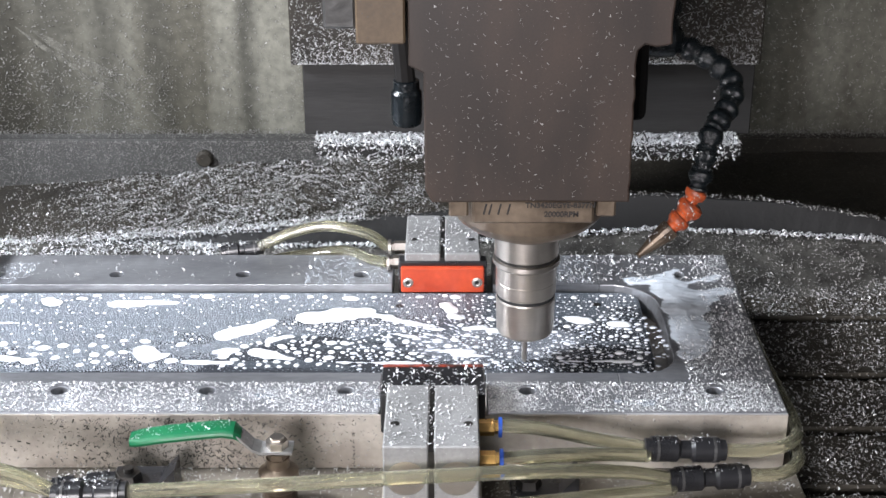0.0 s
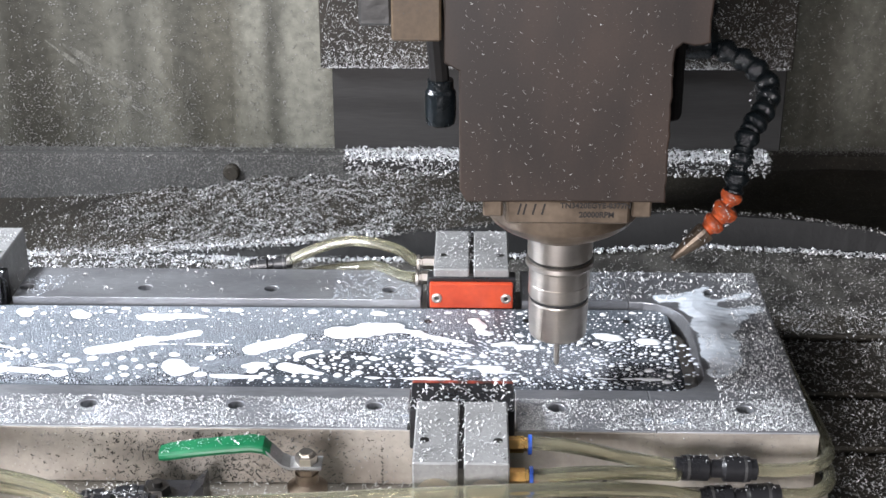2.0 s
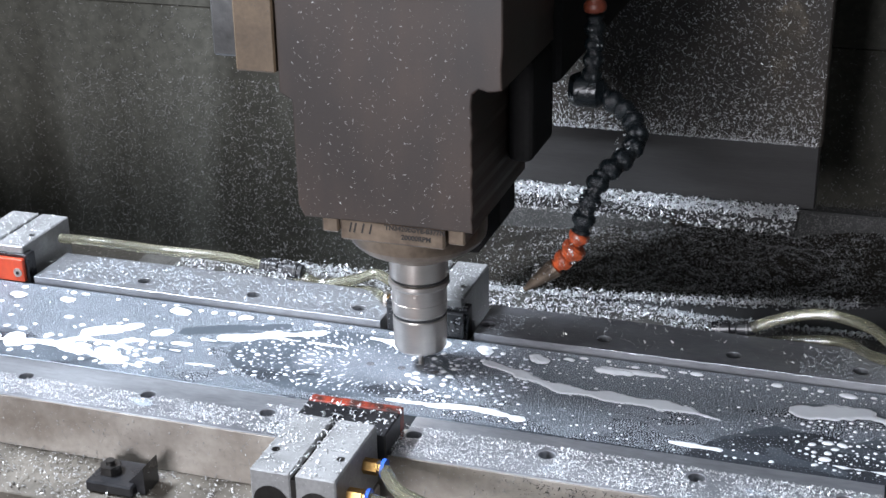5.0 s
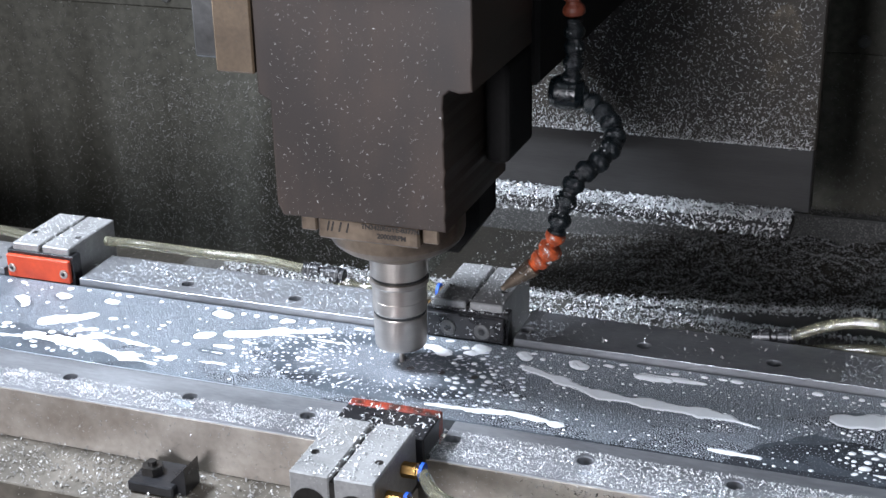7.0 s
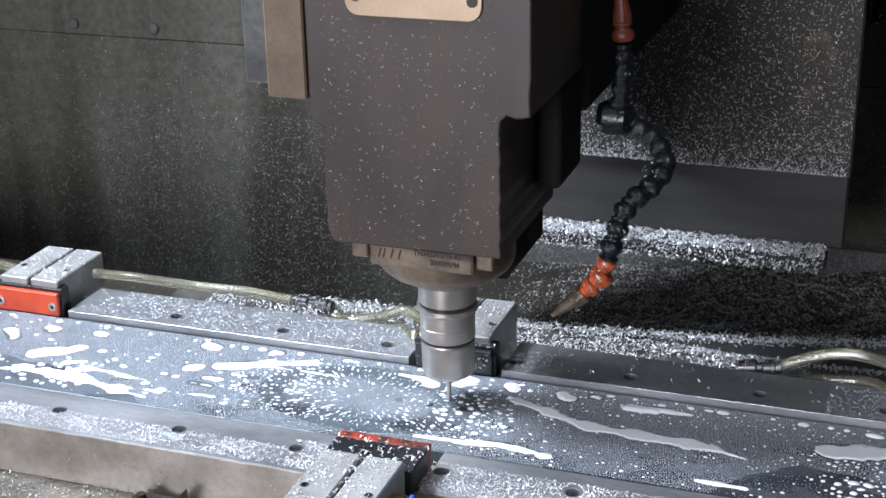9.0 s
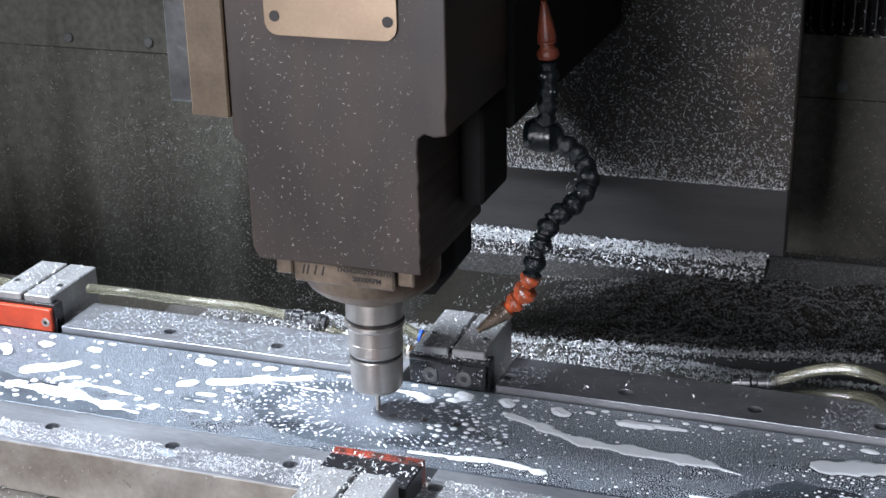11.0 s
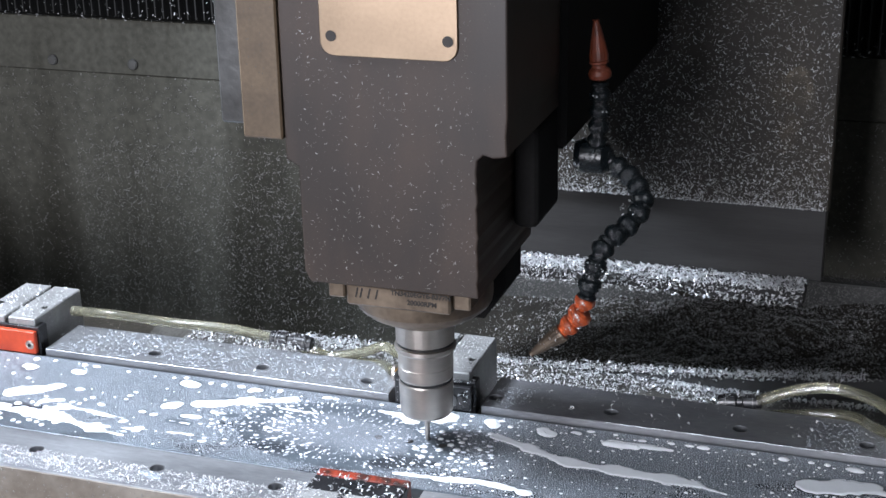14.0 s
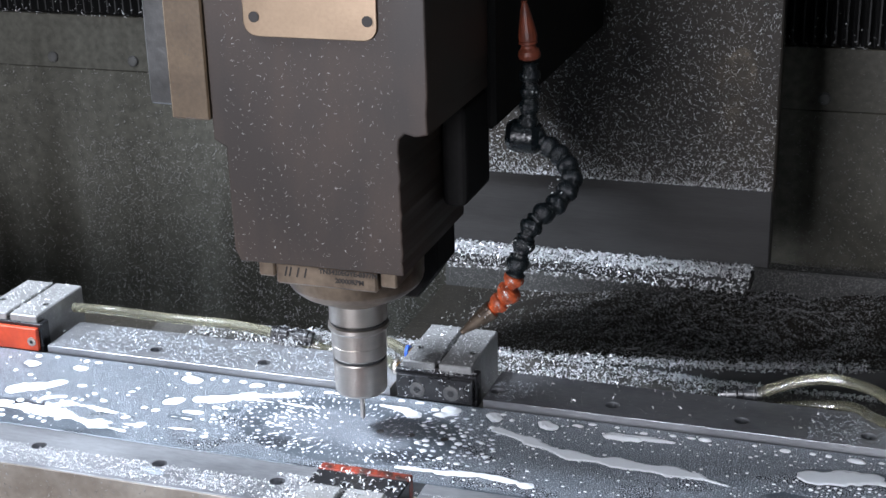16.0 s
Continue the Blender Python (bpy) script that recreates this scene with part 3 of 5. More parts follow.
# ---- clamps ----
def clamp(name, cx, back, pad, label):
    th = empty(name, label, "clamp", "pneumatic clamps along the fixture", at=(cx, 0, 0))
    s = 1 if back else -1
    y0, y1 = (0.200, 0.290) if back else (-0.131, -0.042)
    for sx in (-1, 1):
        part("body", box(sx * 0.0185 - 0.0165, sx * 0.0185 + 0.0165, y0, y1, -0.022, 0.030, 0.0012), "clamp", th)
    part("spine", box(-0.003, 0.003, y0 + 0.001, y1 - 0.001, -0.022, 0.025, 0), "steel_dark", th)
    if back:
        part("jaw", box(-0.041, 0.041, 0.1975, 0.2125, -0.012, 0.0225, 0.001), "black", th)
        if pad == "red":
            part("pad", box(-0.0385, 0.0385, 0.1915, 0.1972, -0.0062, 0.019, 0.001), "red", th, "orange-red pad held by two screws")
        else:
            part("pad", box(-0.0385, 0.0385, 0.1915, 0.1972, -0.0062, 0.019, 0.001), "black", th)
        for sx in (-0.032, 0.032) if pad == "red" else (-0.017, 0.017):
            big = 1.0 if pad == "red" else 1.6
            screw = part("screw", lathe([(0.0014 * big, 0.1902), (0.0030 * big, 0.1898), (0.0048 * big, 0.1902), (0.0050 * big, 0.1914)], 20, (sx, 0, 0.0045), "y"), "steel" if pad == "red" else "strip", th)
            part("socket", lathe([(0.0001, 0.1900), (0.0022 * big, 0.1897), (0.0022 * big, 0.1912)], 6, (sx, 0, 0.0045), "y"), "steel_dark" if pad == "red" else "black", screw)
    else:
        edge = 0.003 if cx > 0.2 else -0.004
        part("jaw", box(-0.041, 0.041, -0.0405, edge, -0.015, 0.0205, 0.001), "black", th)
        part("pad", box(-0.0405, 0.0405, edge + 0.0002, 0.0065, -0.012, 0.0215, 0.001), "red_dirty", th, "chipped orange-red pad")
        part("foot", box(-0.037, 0.037, -0.128, -0.045, -0.0495, -0.0225, 0.001), "alu_side", th)
        for sx in (-0.0185, 0.0185):
            part("bore", lathe([(0.0145, -0.1316), (0.0135, -0.1313), (0.0001, -0.1313)], 24, (sx, 0, 0.003), "y"), "steel_dark" if cx < 0 else "steel", th)
    for sx, yy in ((-0.027, 0.35), (0.027, 0.35)):
        part("set_screw", lathe([(0.0035, 0.0304), (0.003, 0.0302), (0.0001, 0.0302)], 12, (sx, y0 + (y1 - y0) * yy, 0)), "steel_dark", th)
    # push-in fittings on one flank
    side = -1 if back else 1
    for k, (yy, zz) in enumerate(((0.262, 0.008), (0.228, 0.008)) if back else ((-0.072, 0.010), (-0.107, 0.004))):
        fit = part("fitting", lathe([(0.0001, side * 0.0350), (0.0065, side * 0.0350), (0.0065, side * 0.047), (0.0052, side * 0.0475), (0.0052, side * 0.050), (0.0001, side * 0.050)], 6, (0, yy, zz), "x"), "steel" if back and pad == "red" else "brass", th)
        part("release_ring", lathe([(0.0001, side * 0.0502), (0.0078, side * 0.0502), (0.0078, side * 0.0530), (0.0001, side * 0.0530)], 20, (0, yy, zz), "x"), "steel" if back and (pad == "red" or k == 1) else "blue", fit)
    return th


clamp("pneumatic_clamp", CLAMP_BACK[0], True, "red", "grey aluminium pneumatic clamp with an orange-red jaw pad")
clamp("pneumatic_clamp", CLAMP_BACK[1], True, "black", "grey aluminium pneumatic clamp with a black jaw")
clamp("pneumatic_clamp", CLAMP_BACK[2], True, "red", "grey aluminium pneumatic clamp with an orange-red jaw pad")
for cx in CLAMP_FRONT:
    clamp("pneumatic_clamp", cx, False, "red", "grey aluminium pneumatic clamp with brass fittings, sprinkled with chips")

# ---- spindle head ----
head = empty("spindle_head", "brown-grey painted milling spindle head with tool holder, spattered with chips", "spindle head")
rough_edge = [(0.0764 + 0.0005 * math.sin(k * 2.3) + 0.0003 * math.sin(k * 5.1), -0.004 + k * 0.0059) for k in range(21)]
rough_edge += [(0.082, 0.1185), (0.090, 0.1165), (0.097, 0.1175), (0.1014, 0.1190), (0.1008, 0.135), (0.1020, 0.150), (0.1014, 1.25)]
shell = slab_bm([(-0.0720, -0.0045), (0.0, -0.0035)] + rough_edge + [(-0.0885, 1.25), (-0.0885, 0.103), (-0.0778, 0.097), (-0.0772, 0.006)], -0.165, 0.0, 0.0015)
bmesh.ops.transform(shell, matrix=pose(0, 0, 0, 90, 0, 0), verts=shell.verts[:])
part("casting", shell, "paint", head)
part("arm", box(-0.085, 0.108, 0.1655, 0.66, 0.078, 1.25, 0.004), "paint_dark", head, "near-black arm of the head")
part("side_bracket", box(0.0768, 0.100, 0.10, 0.178, 0.024, 0.117, 0.007, 3), "paint_dark", head)
rear = slab_bm([(-0.060, -0.0002), (-0.060, -0.043), (-0.040, -0.072), (0.046, -0.072), (0.0665, -0.043), (0.0665, -0.0002)], -0.166, -0.115, 0.002)
bmesh.ops.transform(rear, matrix=pose(0, 0, 0, 90, 0, 0), verts=rear.verts[:])
part("rear_housing", rear, "paint_dark", head)
part("left_block", box(-0.126, -0.0905, 0.0, 0.04, 0.119, 1.25, 0.0015), "brass_block", head, "tan painted block")
part("left_plate", box(-0.150, -0.1262, 0.008, 0.035, 0.128, 1.25, 0.002), "strip", head, "dull metal strip")
cover = part("cover_plate", slab_bm(arc(-0.040, 0.205, 0.012, 180, 270) + arc(0.051, 0.205, 0.012, 270, 360) + [(0.063, 0.50), (-0.052, 0.50)], 0.0, 0.003, 0.0006), "cover", head, "polished bronze-coloured cover plate")
cover.matrix_basis = Matrix.Translation((0, 0.0002, 0)) @ pose(0, 0, 0, 90, 0, 0)
for x in (-0.0421, 0.0552):
    part("screw_hole", lathe([(0.0045, -0.0036), (0.0043, -0.0034), (0.0001, -0.0034)], 16, (x, 0, 0.209), "y"), "ink", cover).matrix_basis = cover.matrix_basis.inverted()
AX, AY = 0.004, 0.072
nose = part("spindle_nose", lathe([(0.0001, -0.004), (0.0612, -0.004), (0.0615, -0.0330), (0.0605, -0.0375), (0.0575, -0.0420), (0.0520, -0.0465), (0.0450, -0.0505), (0.0370, -0.0545), (0.0305, -0.0568), (0.0290, -0.0585), (0.0001, -0.0585)], 64, (AX, AY, 0)), "nose", head, "bronzed round spindle nose", True)
plate = part("name_plate", box(AX - 0.046, AX + 0.047, 0.004, 0.030, -0.0235, -0.0035, 0.002), "nose", head, "worn bronze plate with engraved writing")
for sx in (-1, 1):
    part("lug", box(AX + sx * 0.056 - 0.0075, AX + sx * 0.056 + 0.0075, 0.007, 0.05, -0.019, -0.0035, 0.0015), "nose", head)
holder = part("tool_holder", lathe([(0.0001, -0.0587), (0.0262, -0.0587), (0.0264, -0.0640), (0.0264, -0.0775), (0.0252, -0.0785), (0.0252, -0.0808), (0.0275, -0.0816), (0.0278, -0.0850), (0.0262, -0.0872), (0.0250, -0.0880), (0.0250, -0.1010), (0.0247, -0.1013), (0.0250, -0.1016), (0.0250, -0.1120), (0.0240, -0.1140), (0.0001, -0.1140)], 64, (AX, AY, 0)), "steel", head, "ground steel collet holder", True)
part("seal_ring", lathe([(0.0001, -0.1141), (0.0240, -0.1141), (0.0240, -0.1166), (0.0001, -0.1166)], 48, (AX, AY, 0)), "rubber", holder, "", True)
part("neck_ring", lathe([(0.0253, -0.0786), (0.0256, -0.0788), (0.0256, -0.0806), (0.0253, -0.0808)], 48, (AX, AY, 0)), "steel_dark", holder, "", True)
part("nut", lathe([(0.0001, -0.1167), (0.0240, -0.1167), (0.0246, -0.1179), (0.0243, -0.1340), (0.0239, -0.1470), (0.0225, -0.1495), (0.0130, -0.1500), (0.0001, -0.1500)], 64, (AX, AY, 0)), "steel", holder, "polished collet nut", True)
part("drill", lathe([(0.0001, -0.1501), (0.0042, -0.1501), (0.0036, -0.1530), (0.0024, -0.1555), (0.0024, -0.178), (0.0001, -0.1815)], 14, (AX, AY, 0)), "steel", holder)

# left coolant pipe, behind the casting
pipe = part("coolant_pipe", tube([(-0.10, 0.10, 0.135), (-0.098, 0.10, 0.105), (-0.095, 0.10, 0.070), (-0.092, 0.10, 0.022)], 0.008), "paint_dark", head, "near-black coolant pipe", True)
part("pipe_end", lathe([(0.0001, 0.024), (0.0115, 0.024), (0.0125, 0.030), (0.0125, 0.050), (0.0105, 0.053), (0.0105, 0.060), (0.0001, 0.062)], 18, (-0.0935, 0.10, 0)), "hose", pipe, "", True)

# jointed coolant hose
hose = part("coolant_hose", lathe([(0.0001, -0.016), (0.013, -0.016), (0.016, -0.010), (0.016, 0.010), (0.011, 0.016), (0.0001, 0.016)], 20, (0.124, 0.208, 0.062), "x"), "hose", head, "black jointed plastic coolant hose with orange nozzle segments", True)


def bead(name, p, d, size, mat, parent):
    bm = lathe([(0.0001, -0.62), (0.5, -0.62), (0.62, -0.5), (0.62, -0.38), (0.46, -0.3), (0.52, -0.1), (0.70, 0.1), (0.76, 0.35), (0.70, 0.58), (0.5, 0.7), (0.0001, 0.72)], 18)
    ob = part(name, bm, mat, parent, "", True)
    ob.matrix_basis = Matrix.Translation(p) @ Vector(d).to_track_quat("Z", "Y").to_matrix().to_4x4() @ Matrix.Scale(size, 4)
    return ob


def bead_row(points, count, size):
    path = spline(points, 30)
    along = [0.0]
    for a, b in zip(path, path[1:]):
        along.append(along[-1] + (b - a).length)
    for k in range(count):
        s = along[-1] * (k + 0.5) / count
        i = min(range(len(along)), key=lambda j: abs(along[j] - s))
        d = path[min(i + 4, len(path) - 1)] - path[max(i - 4, 0)]
        bead("segment", path[i], -d, size, "hose", hose)


bead_row([(0.132, 0.207, 0.064), (0.148, 0.203, 0.055), (0.168, 0.185, 0.047), (0.179, 0.162, 0.035), (0.171, 0.138, 0.022), (0.157, 0.116, 0.011), (0.149, 0.102, -0.012), (0.1445, 0.097, -0.034)], 11, 0.0140)
bead_row([(0.128, 0.204, 0.075), (0.131, 0.201, 0.105), (0.1305, 0.200, 0.134)], 4, 0.0135)
# last segment, on the upper nozzle, takes the orange with shade in its colour
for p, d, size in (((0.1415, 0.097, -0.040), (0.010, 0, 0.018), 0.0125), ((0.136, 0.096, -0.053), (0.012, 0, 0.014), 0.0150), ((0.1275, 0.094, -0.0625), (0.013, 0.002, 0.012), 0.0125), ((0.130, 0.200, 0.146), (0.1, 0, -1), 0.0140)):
    bead("orange_segment", p, d, size, "orange" if p[2] < 0 else "orange_shaded", hose)
cone = [(0.0001, 0), (0.0085, 0), (0.0088, 0.004), (0.0074, 0.012), (0.0045, 0.027), (0.0026, 0.034), (0.0030, 0.036), (0.0001, 0.036)]
tip = part("nozzle_tip", lathe(cone, 16), "nose", hose, "worn brown nozzle tip", True)
tip.matrix_basis = Matrix.Translation((0.1245, 0.0935, -0.066)) @ Vector((-0.0257, -0.0052, -0.0219)).to_track_quat("Z", "Y").to_matrix().to_4x4()
tip = part("upper_nozzle_tip", lathe(cone, 16), "orange_shaded", hose, "orange nozzle tip", True)
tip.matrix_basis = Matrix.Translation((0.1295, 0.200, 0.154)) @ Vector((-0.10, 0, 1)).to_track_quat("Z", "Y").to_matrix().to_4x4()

# ---- carriage behind the head ----
slide = empty("slide_cover", "dark sliding cover plate coated with stuck chips behind the head", "cover")
part("plate", box(-0.253, 0.316, 0.670, 0.70, -0.1085, 1.25, 0.002), "slab", slide)
bm = bmesh.new()
ring = [bm.verts.new((0.266 + (0.020 + 0.006 * math.sin(3 * a)) * math.cos(a), 0.6692, 0.012 + (0.058 + 0.010 * math.sin(2 * a + 1)) * math.sin(a))) for a in [2 * math.pi * k / 40 for k in range(40)]]
bm.faces.new(ring)
part("smear", bm, "mud_smear", slide, "tan smear of dried mud")
carriage = empty("carriage_panel", "smooth black panel under the sliding cover with a chip-covered lip", "panel")
part("panel", box(-0.241, 0.313, 0.685, 0.715, -0.030, 1.25, 0.0015), "panel", carriage)
part("lip", box(-0.228, 0.297, 0.645, 0.684, -0.045, -0.032, 0.002), "panel", carriage)

# ---- writing on the spindle nose plate ----
def engraved(text, x, z, size, y, parent, slant=0.0):
    cu = bpy.data.curves.new("writing", "FONT")
    cu.body, cu.size, cu.extrude, cu.shear, cu.align_x, cu.offset = text, size, 0.0003, slant, "CENTER", 0.00016
    tmp = new("writing", cu)
    dg = bpy.context.evaluated_depsgraph_get()
    me = bpy.data.meshes.new_from_object(tmp.evaluated_get(dg))
    bpy.data.objects.remove(tmp)
    me.materials.clear()
    me.materials.append(M["ink"])
    ob = new("writing", me)
    ob.parent = parent
    ob.matrix_basis = pose(x, y, z, 90, 0, 0)
    return ob


engraved("TN3420EGYE-8377N", AX + 0.021, -0.0098, 0.0060, 0.0037, plate)
engraved("20000RPM", AX + 0.022, -0.0172, 0.0060, 0.0037, plate)
for k, (dx, tilt) in enumerate(((-0.036, 14), (-0.0320, 14), (-0.025, 14), (-0.018, 14))):
    bar = part("logo_bar", box(-0.0007, 0.0007, 0.0034, 0.0039, -0.0045, 0.0045, 0), "ink", plate)
    bar.matrix_basis = pose(AX + dx, 0, -0.011 + (0.004 if tilt > 90 else 0), 0, tilt, 0)

# ---- air tubes and couplings ----
CHIP_RNG = np.random.default_rng(41)


def air_tube(points, label="yellowed clear plastic air tube", r=0.0053):
    ob = finish("air_tube", tube(points, r, 12, 10), M["tube"], smooth=True)
    return tagged(ob, label, "tube", "air tubes of the clamps")


def coupling(p, d, length=0.052, r=0.0098, label="black plastic push-in tube coupling with chips on it"):
    L = length / 2
    th = empty("tube_coupling", label, "coupling", "air tube couplings", at=p)
    th.rotation_euler = Vector(d).to_track_quat("X", "Z").to_euler()
    part("body", lathe([(0.0001, -L), (r, -L), (r, -L * 0.25), (r * 0.72, -L * 0.15), (r * 0.72, L * 0.15), (r, L * 0.25), (r, L), (0.0001, L)], 20, (0, 0, 0), "x"), "black", th, "", True)
    for s2 in (-1, 1):
        part("release_ring", lathe([(0.0001, s2 * (L + 0.0002)), (r * 0.85, s2 * (L + 0.0002)), (r * 0.85, s2 * (L + 0.005)), (r * 0.6, s2 * (L + 0.006)), (0.0001, s2 * (L + 0.006))], 18, (0, 0, 0), "x"), "black", th, "", True)
        tagged(flakes("swarf", np.c_[CHIP_RNG.uniform(-L, L, 26), CHIP_RNG.uniform(-0.6, 0.6, 26) * r, np.full(26, r * 0.93)], (0, 0, 1), 0.0010, 0.0032, "chip", 0.8, parent=th, seed=int(500 + 900 * abs(p[0]) + s2)), "chips on the coupling", kind="stuff")
        part("band", lathe([(r * 1.0, s2 * L * 0.80), (r * 1.03, s2 * L * 0.80), (r * 1.03, s2 * L * 0.88), (r * 1.0, s2 * L * 0.88)], 20, (0, 0, 0), "x"), "strip", th)
    return th


air_tube([(0.356, -0.072, 0.012), (0.387, -0.073, 0.009), (0.426, -0.074, 0.001), (0.467, -0.074, -0.007)])
coupling((0.496, -0.072, -0.0095), (1, 0.05, -0.05))
air_tube([(0.356, -0.107, 0.004), (0.385, -0.112, 0.010), (0.43, -0.100, 0.004), (0.466, -0.080, -0.010)])
coupling((0.515, -0.078, -0.031), (1, 0.1, 0))
air_tube([(0.525, -0.071, -0.011), (0.555, -0.069, -0.012), (0.581, -0.056, -0.013), (0.592, -0.020, -0.018), (0.590, 0.08, -0.024), (0.589, 0.17, -0.028), (0.588, 0.25, -0.036), (0.570, 0.29, -0.055)])
air_tube([(0.544, -0.075, -0.031), (0.572, -0.068, -0.034), (0.590, -0.048, -0.036), (0.596, -0.01, -0.042), (0.598, 0.08, -0.058), (0.600, 0.18, -0.068), (0.59, 0.29, -0.068)])
air_tube([(0.488, -0.080, -0.031), (0.45, -0.10, -0.012), (0.40, -0.135, 0.012), (0.34, -0.146, 0.017), (0.254, -0.145, 0.011), (0.164, -0.145, 0.005), (0.085, -0.145, 0.001)])
air_tube([(0.487, -0.086, -0.036), (0.42, -0.118, -0.022), (0.36, -0.135, -0.018), (0.28, -0.15, -0.02), (0.18, -0.16, -0.03), (0.05, -0.165, -0.035), (-0.05, -0.165, -0.03)])
coupling((0.058, -0.145, -0.001), (1, 0, 0.04), 0.044)
coupling((0.045, -0.120, -0.012), (1, 0.2, 0.04), 0.040)
air_tube([(0.033, -0.145, 0.0), (0.005, -0.140, 0.012), (-0.05, -0.12, 0.012), (-0.09, -0.10, 0.010), (-0.111, -0.075, 0.010)])
air_tube([(0.024, -0.124, -0.012), (-0.01, -0.125, -0.002), (-0.06, -0.118, 0.002), (-0.111, -0.108, 0.004)])
# behind the plate
air_tube([(0.256, 0.262, 0.008), (0.235, 0.264, 0.022), (0.198, 0.266, 0.029), (0.165, 0.268, 0.022), (0.130, 0.268, 0.006)])
air_tube([(0.256, 0.228, 0.008), (0.238, 0.246, 0.003), (0.21, 0.268, 0.002), (0.15, 0.272, -0.008), (0.11, 0.274, -0.02)], r=0.005)
coupling((0.113, 0.270, 0.002), (1, 0, 0.12), 0.03, 0.0075)
air_tube([(-0.221, 0.262, 0.008), (-0.245, 0.266, 0.016), (-0.269, 0.268, 0.006), (-0.307, 0.270, -0.004), (-0.33, 0.270, 0.002)])
air_tube([(-0.221, 0.228, 0.008), (-0.25, 0.262, -0.002), (-0.30, 0.272, -0.010), (-0.34, 0.272, -0.006)], r=0.005)
coupling((-0.350, 0.270, 0.008), (1, 0, -0.05), 0.036, 0.0085, "black push-in tube coupling buried in bright chips")
air_tube([(-0.372, 0.268, 0.010), (-0.421, 0.268, 0.014), (-0.488, 0.266, 0.014), (-0.56, 0.262, 0.017), (-0.606, 0.262, 0.016)])
air_tube([(-0.70, 0.262, 0.008), (-0.74, 0.264, 0.012), (-0.82, 0.268, 0.012), (-0.92, 0.27, 0.0), (-0.97, 0.27, -0.02)])

# ---- ball valve ----
valve = empty("ball_valve", "brass ball valve with a green dipped lever beside the fixture", "valve", at=(0.186, -0.085, 0))
part("body", lathe([(0.0001, -0.050), (0.0135, -0.050), (0.0135, -0.035), (0.0155, -0.033), (0.0155, -0.020), (0.009, -0.016), (0.009, -0.008), (0.0001, -0.008)], 18), "nose", valve, "dull brown brass valve body", True)
part("gland", lathe([(0.0001, -0.0078), (0.0085, -0.0078), (0.0085, -0.003), (0.0001, -0.003)], 6), "nose", valve)
part("nut", lathe([(0.0001, 0.0005), (0.0085, 0.0005), (0.0085, 0.007), (0.0055, 0.0075), (0.0055, 0.010), (0.0001, 0.010)], 6), "steel", valve)
bm = bmesh.new()
stalk = [(0.012, -0.0015), (-0.012, -0.0015), (-0.018, 0.001), (-0.029, 0.013), (-0.036, 0.0155)]
for k, (x, z) in enumerate(stalk):
    for yy in (-0.0085, 0.0085):
        for dz in (0, 0.0022):
            bm.verts.new((x, yy, z + dz))
bm.verts.ensure_lookup_table()
for k in range(len(stalk) - 1):
    a = [bm.verts[4 * k + j] for j in range(4)]
    b = [bm.verts[4 * k + 4 + j] for j in range(4)]
    for i, j in ((0, 1), (1, 3), (3, 2), (2, 0)):
        bm.faces.new((a[i], a[j], b[j], b[i]))
bmesh.ops.recalc_face_normals(bm, faces=bm.faces[:])
part("lever", bm, "clamp", valve, "bent steel lever")
grip = [(-0.026, 0.0105), (-0.031, 0.0150), (-0.040, 0.0165), (-0.060, 0.0145), (-0.085, 0.0115), (-0.103, 0.0085), (-0.110, 0.0070)]
bm = bmesh.new()
rings = []
for k, (x, z) in enumerate(grip):
    w = 0.0098 if k not in (0, len(grip) - 1) else 0.0072
    rings.append([bm.verts.new((x, w * math.copysign(abs(math.cos(t)) ** 0.5, math.cos(t)), z + 0.0042 * math.sin(t))) for t in [2 * math.pi * j / 14 for j in range(14)]])
for a, b in zip(rings, rings[1:]):
    for j in range(14):
        bm.faces.new((a[j], a[(j + 1) % 14], b[(j + 1) % 14], b[j]))
bm.faces.new(rings[0])
bm.faces.new(rings[-1])
bmesh.ops.recalc_face_normals(bm, faces=bm.faces[:])
part("grip", bm, "green", valve, "glossy green dipped grip", True)
GRIP = grip


def strap_clamp(x, y):
    """Small hold-down bolt with its stepped block on the base plate."""
    th = empty("hold_down_clamp", "black steel hold-down clamp with a hex bolt, covered in chips", "clamp", at=(x, y, -0.05))
    part("strap", box(-0.022, 0.022, -0.02, 0.02, 0.0, 0.010, 0.0015), "black", th)
    part("nut", lathe([(0.0001, 0.0101), (0.0105, 0.0101), (0.0095, 0.017), (0.0001, 0.017)], 6, (-0.008, 0, 0)), "steel_dark", th)
    part("stud", lathe([(0.0001, 0.0171), (0.004, 0.0171), (0.004, 0.021), (0.0001, 0.021)], 12, (-0.008, 0, 0)), "steel_dark", th)
    bm = slab_bm([(0.006, 0.0), (0.030, 0.0), (0.030, 0.026)], -0.012, 0.012)
    bmesh.ops.transform(bm, matrix=pose(0, 0, 0.0, 90, 0, 0), verts=bm.verts[:])
    part("step_block", bm, "black", th)


strap_clamp(0.075, -0.068)
strap_clamp(-0.355, -0.065)
strap_clamp(0.385, -0.075)

lamp_post = empty("coolant_post", "dark blue-black flexible pipe end standing on the table", "pipe", at=(0.66, -0.10, -0.075))
part("pipe", tube([(0, 0, 0.0), (0.002, 0, 0.03), (0.006, 0.002, 0.06), (0.016, 0.004, 0.09)], 0.011, 14), "hose", lamp_post, "", True)
part("collar", lathe([(0.0001, 0), (0.018, 0), (0.018, 0.012), (0.013, 0.016), (0.0001, 0.016)], 18), "steel_dark", lamp_post)

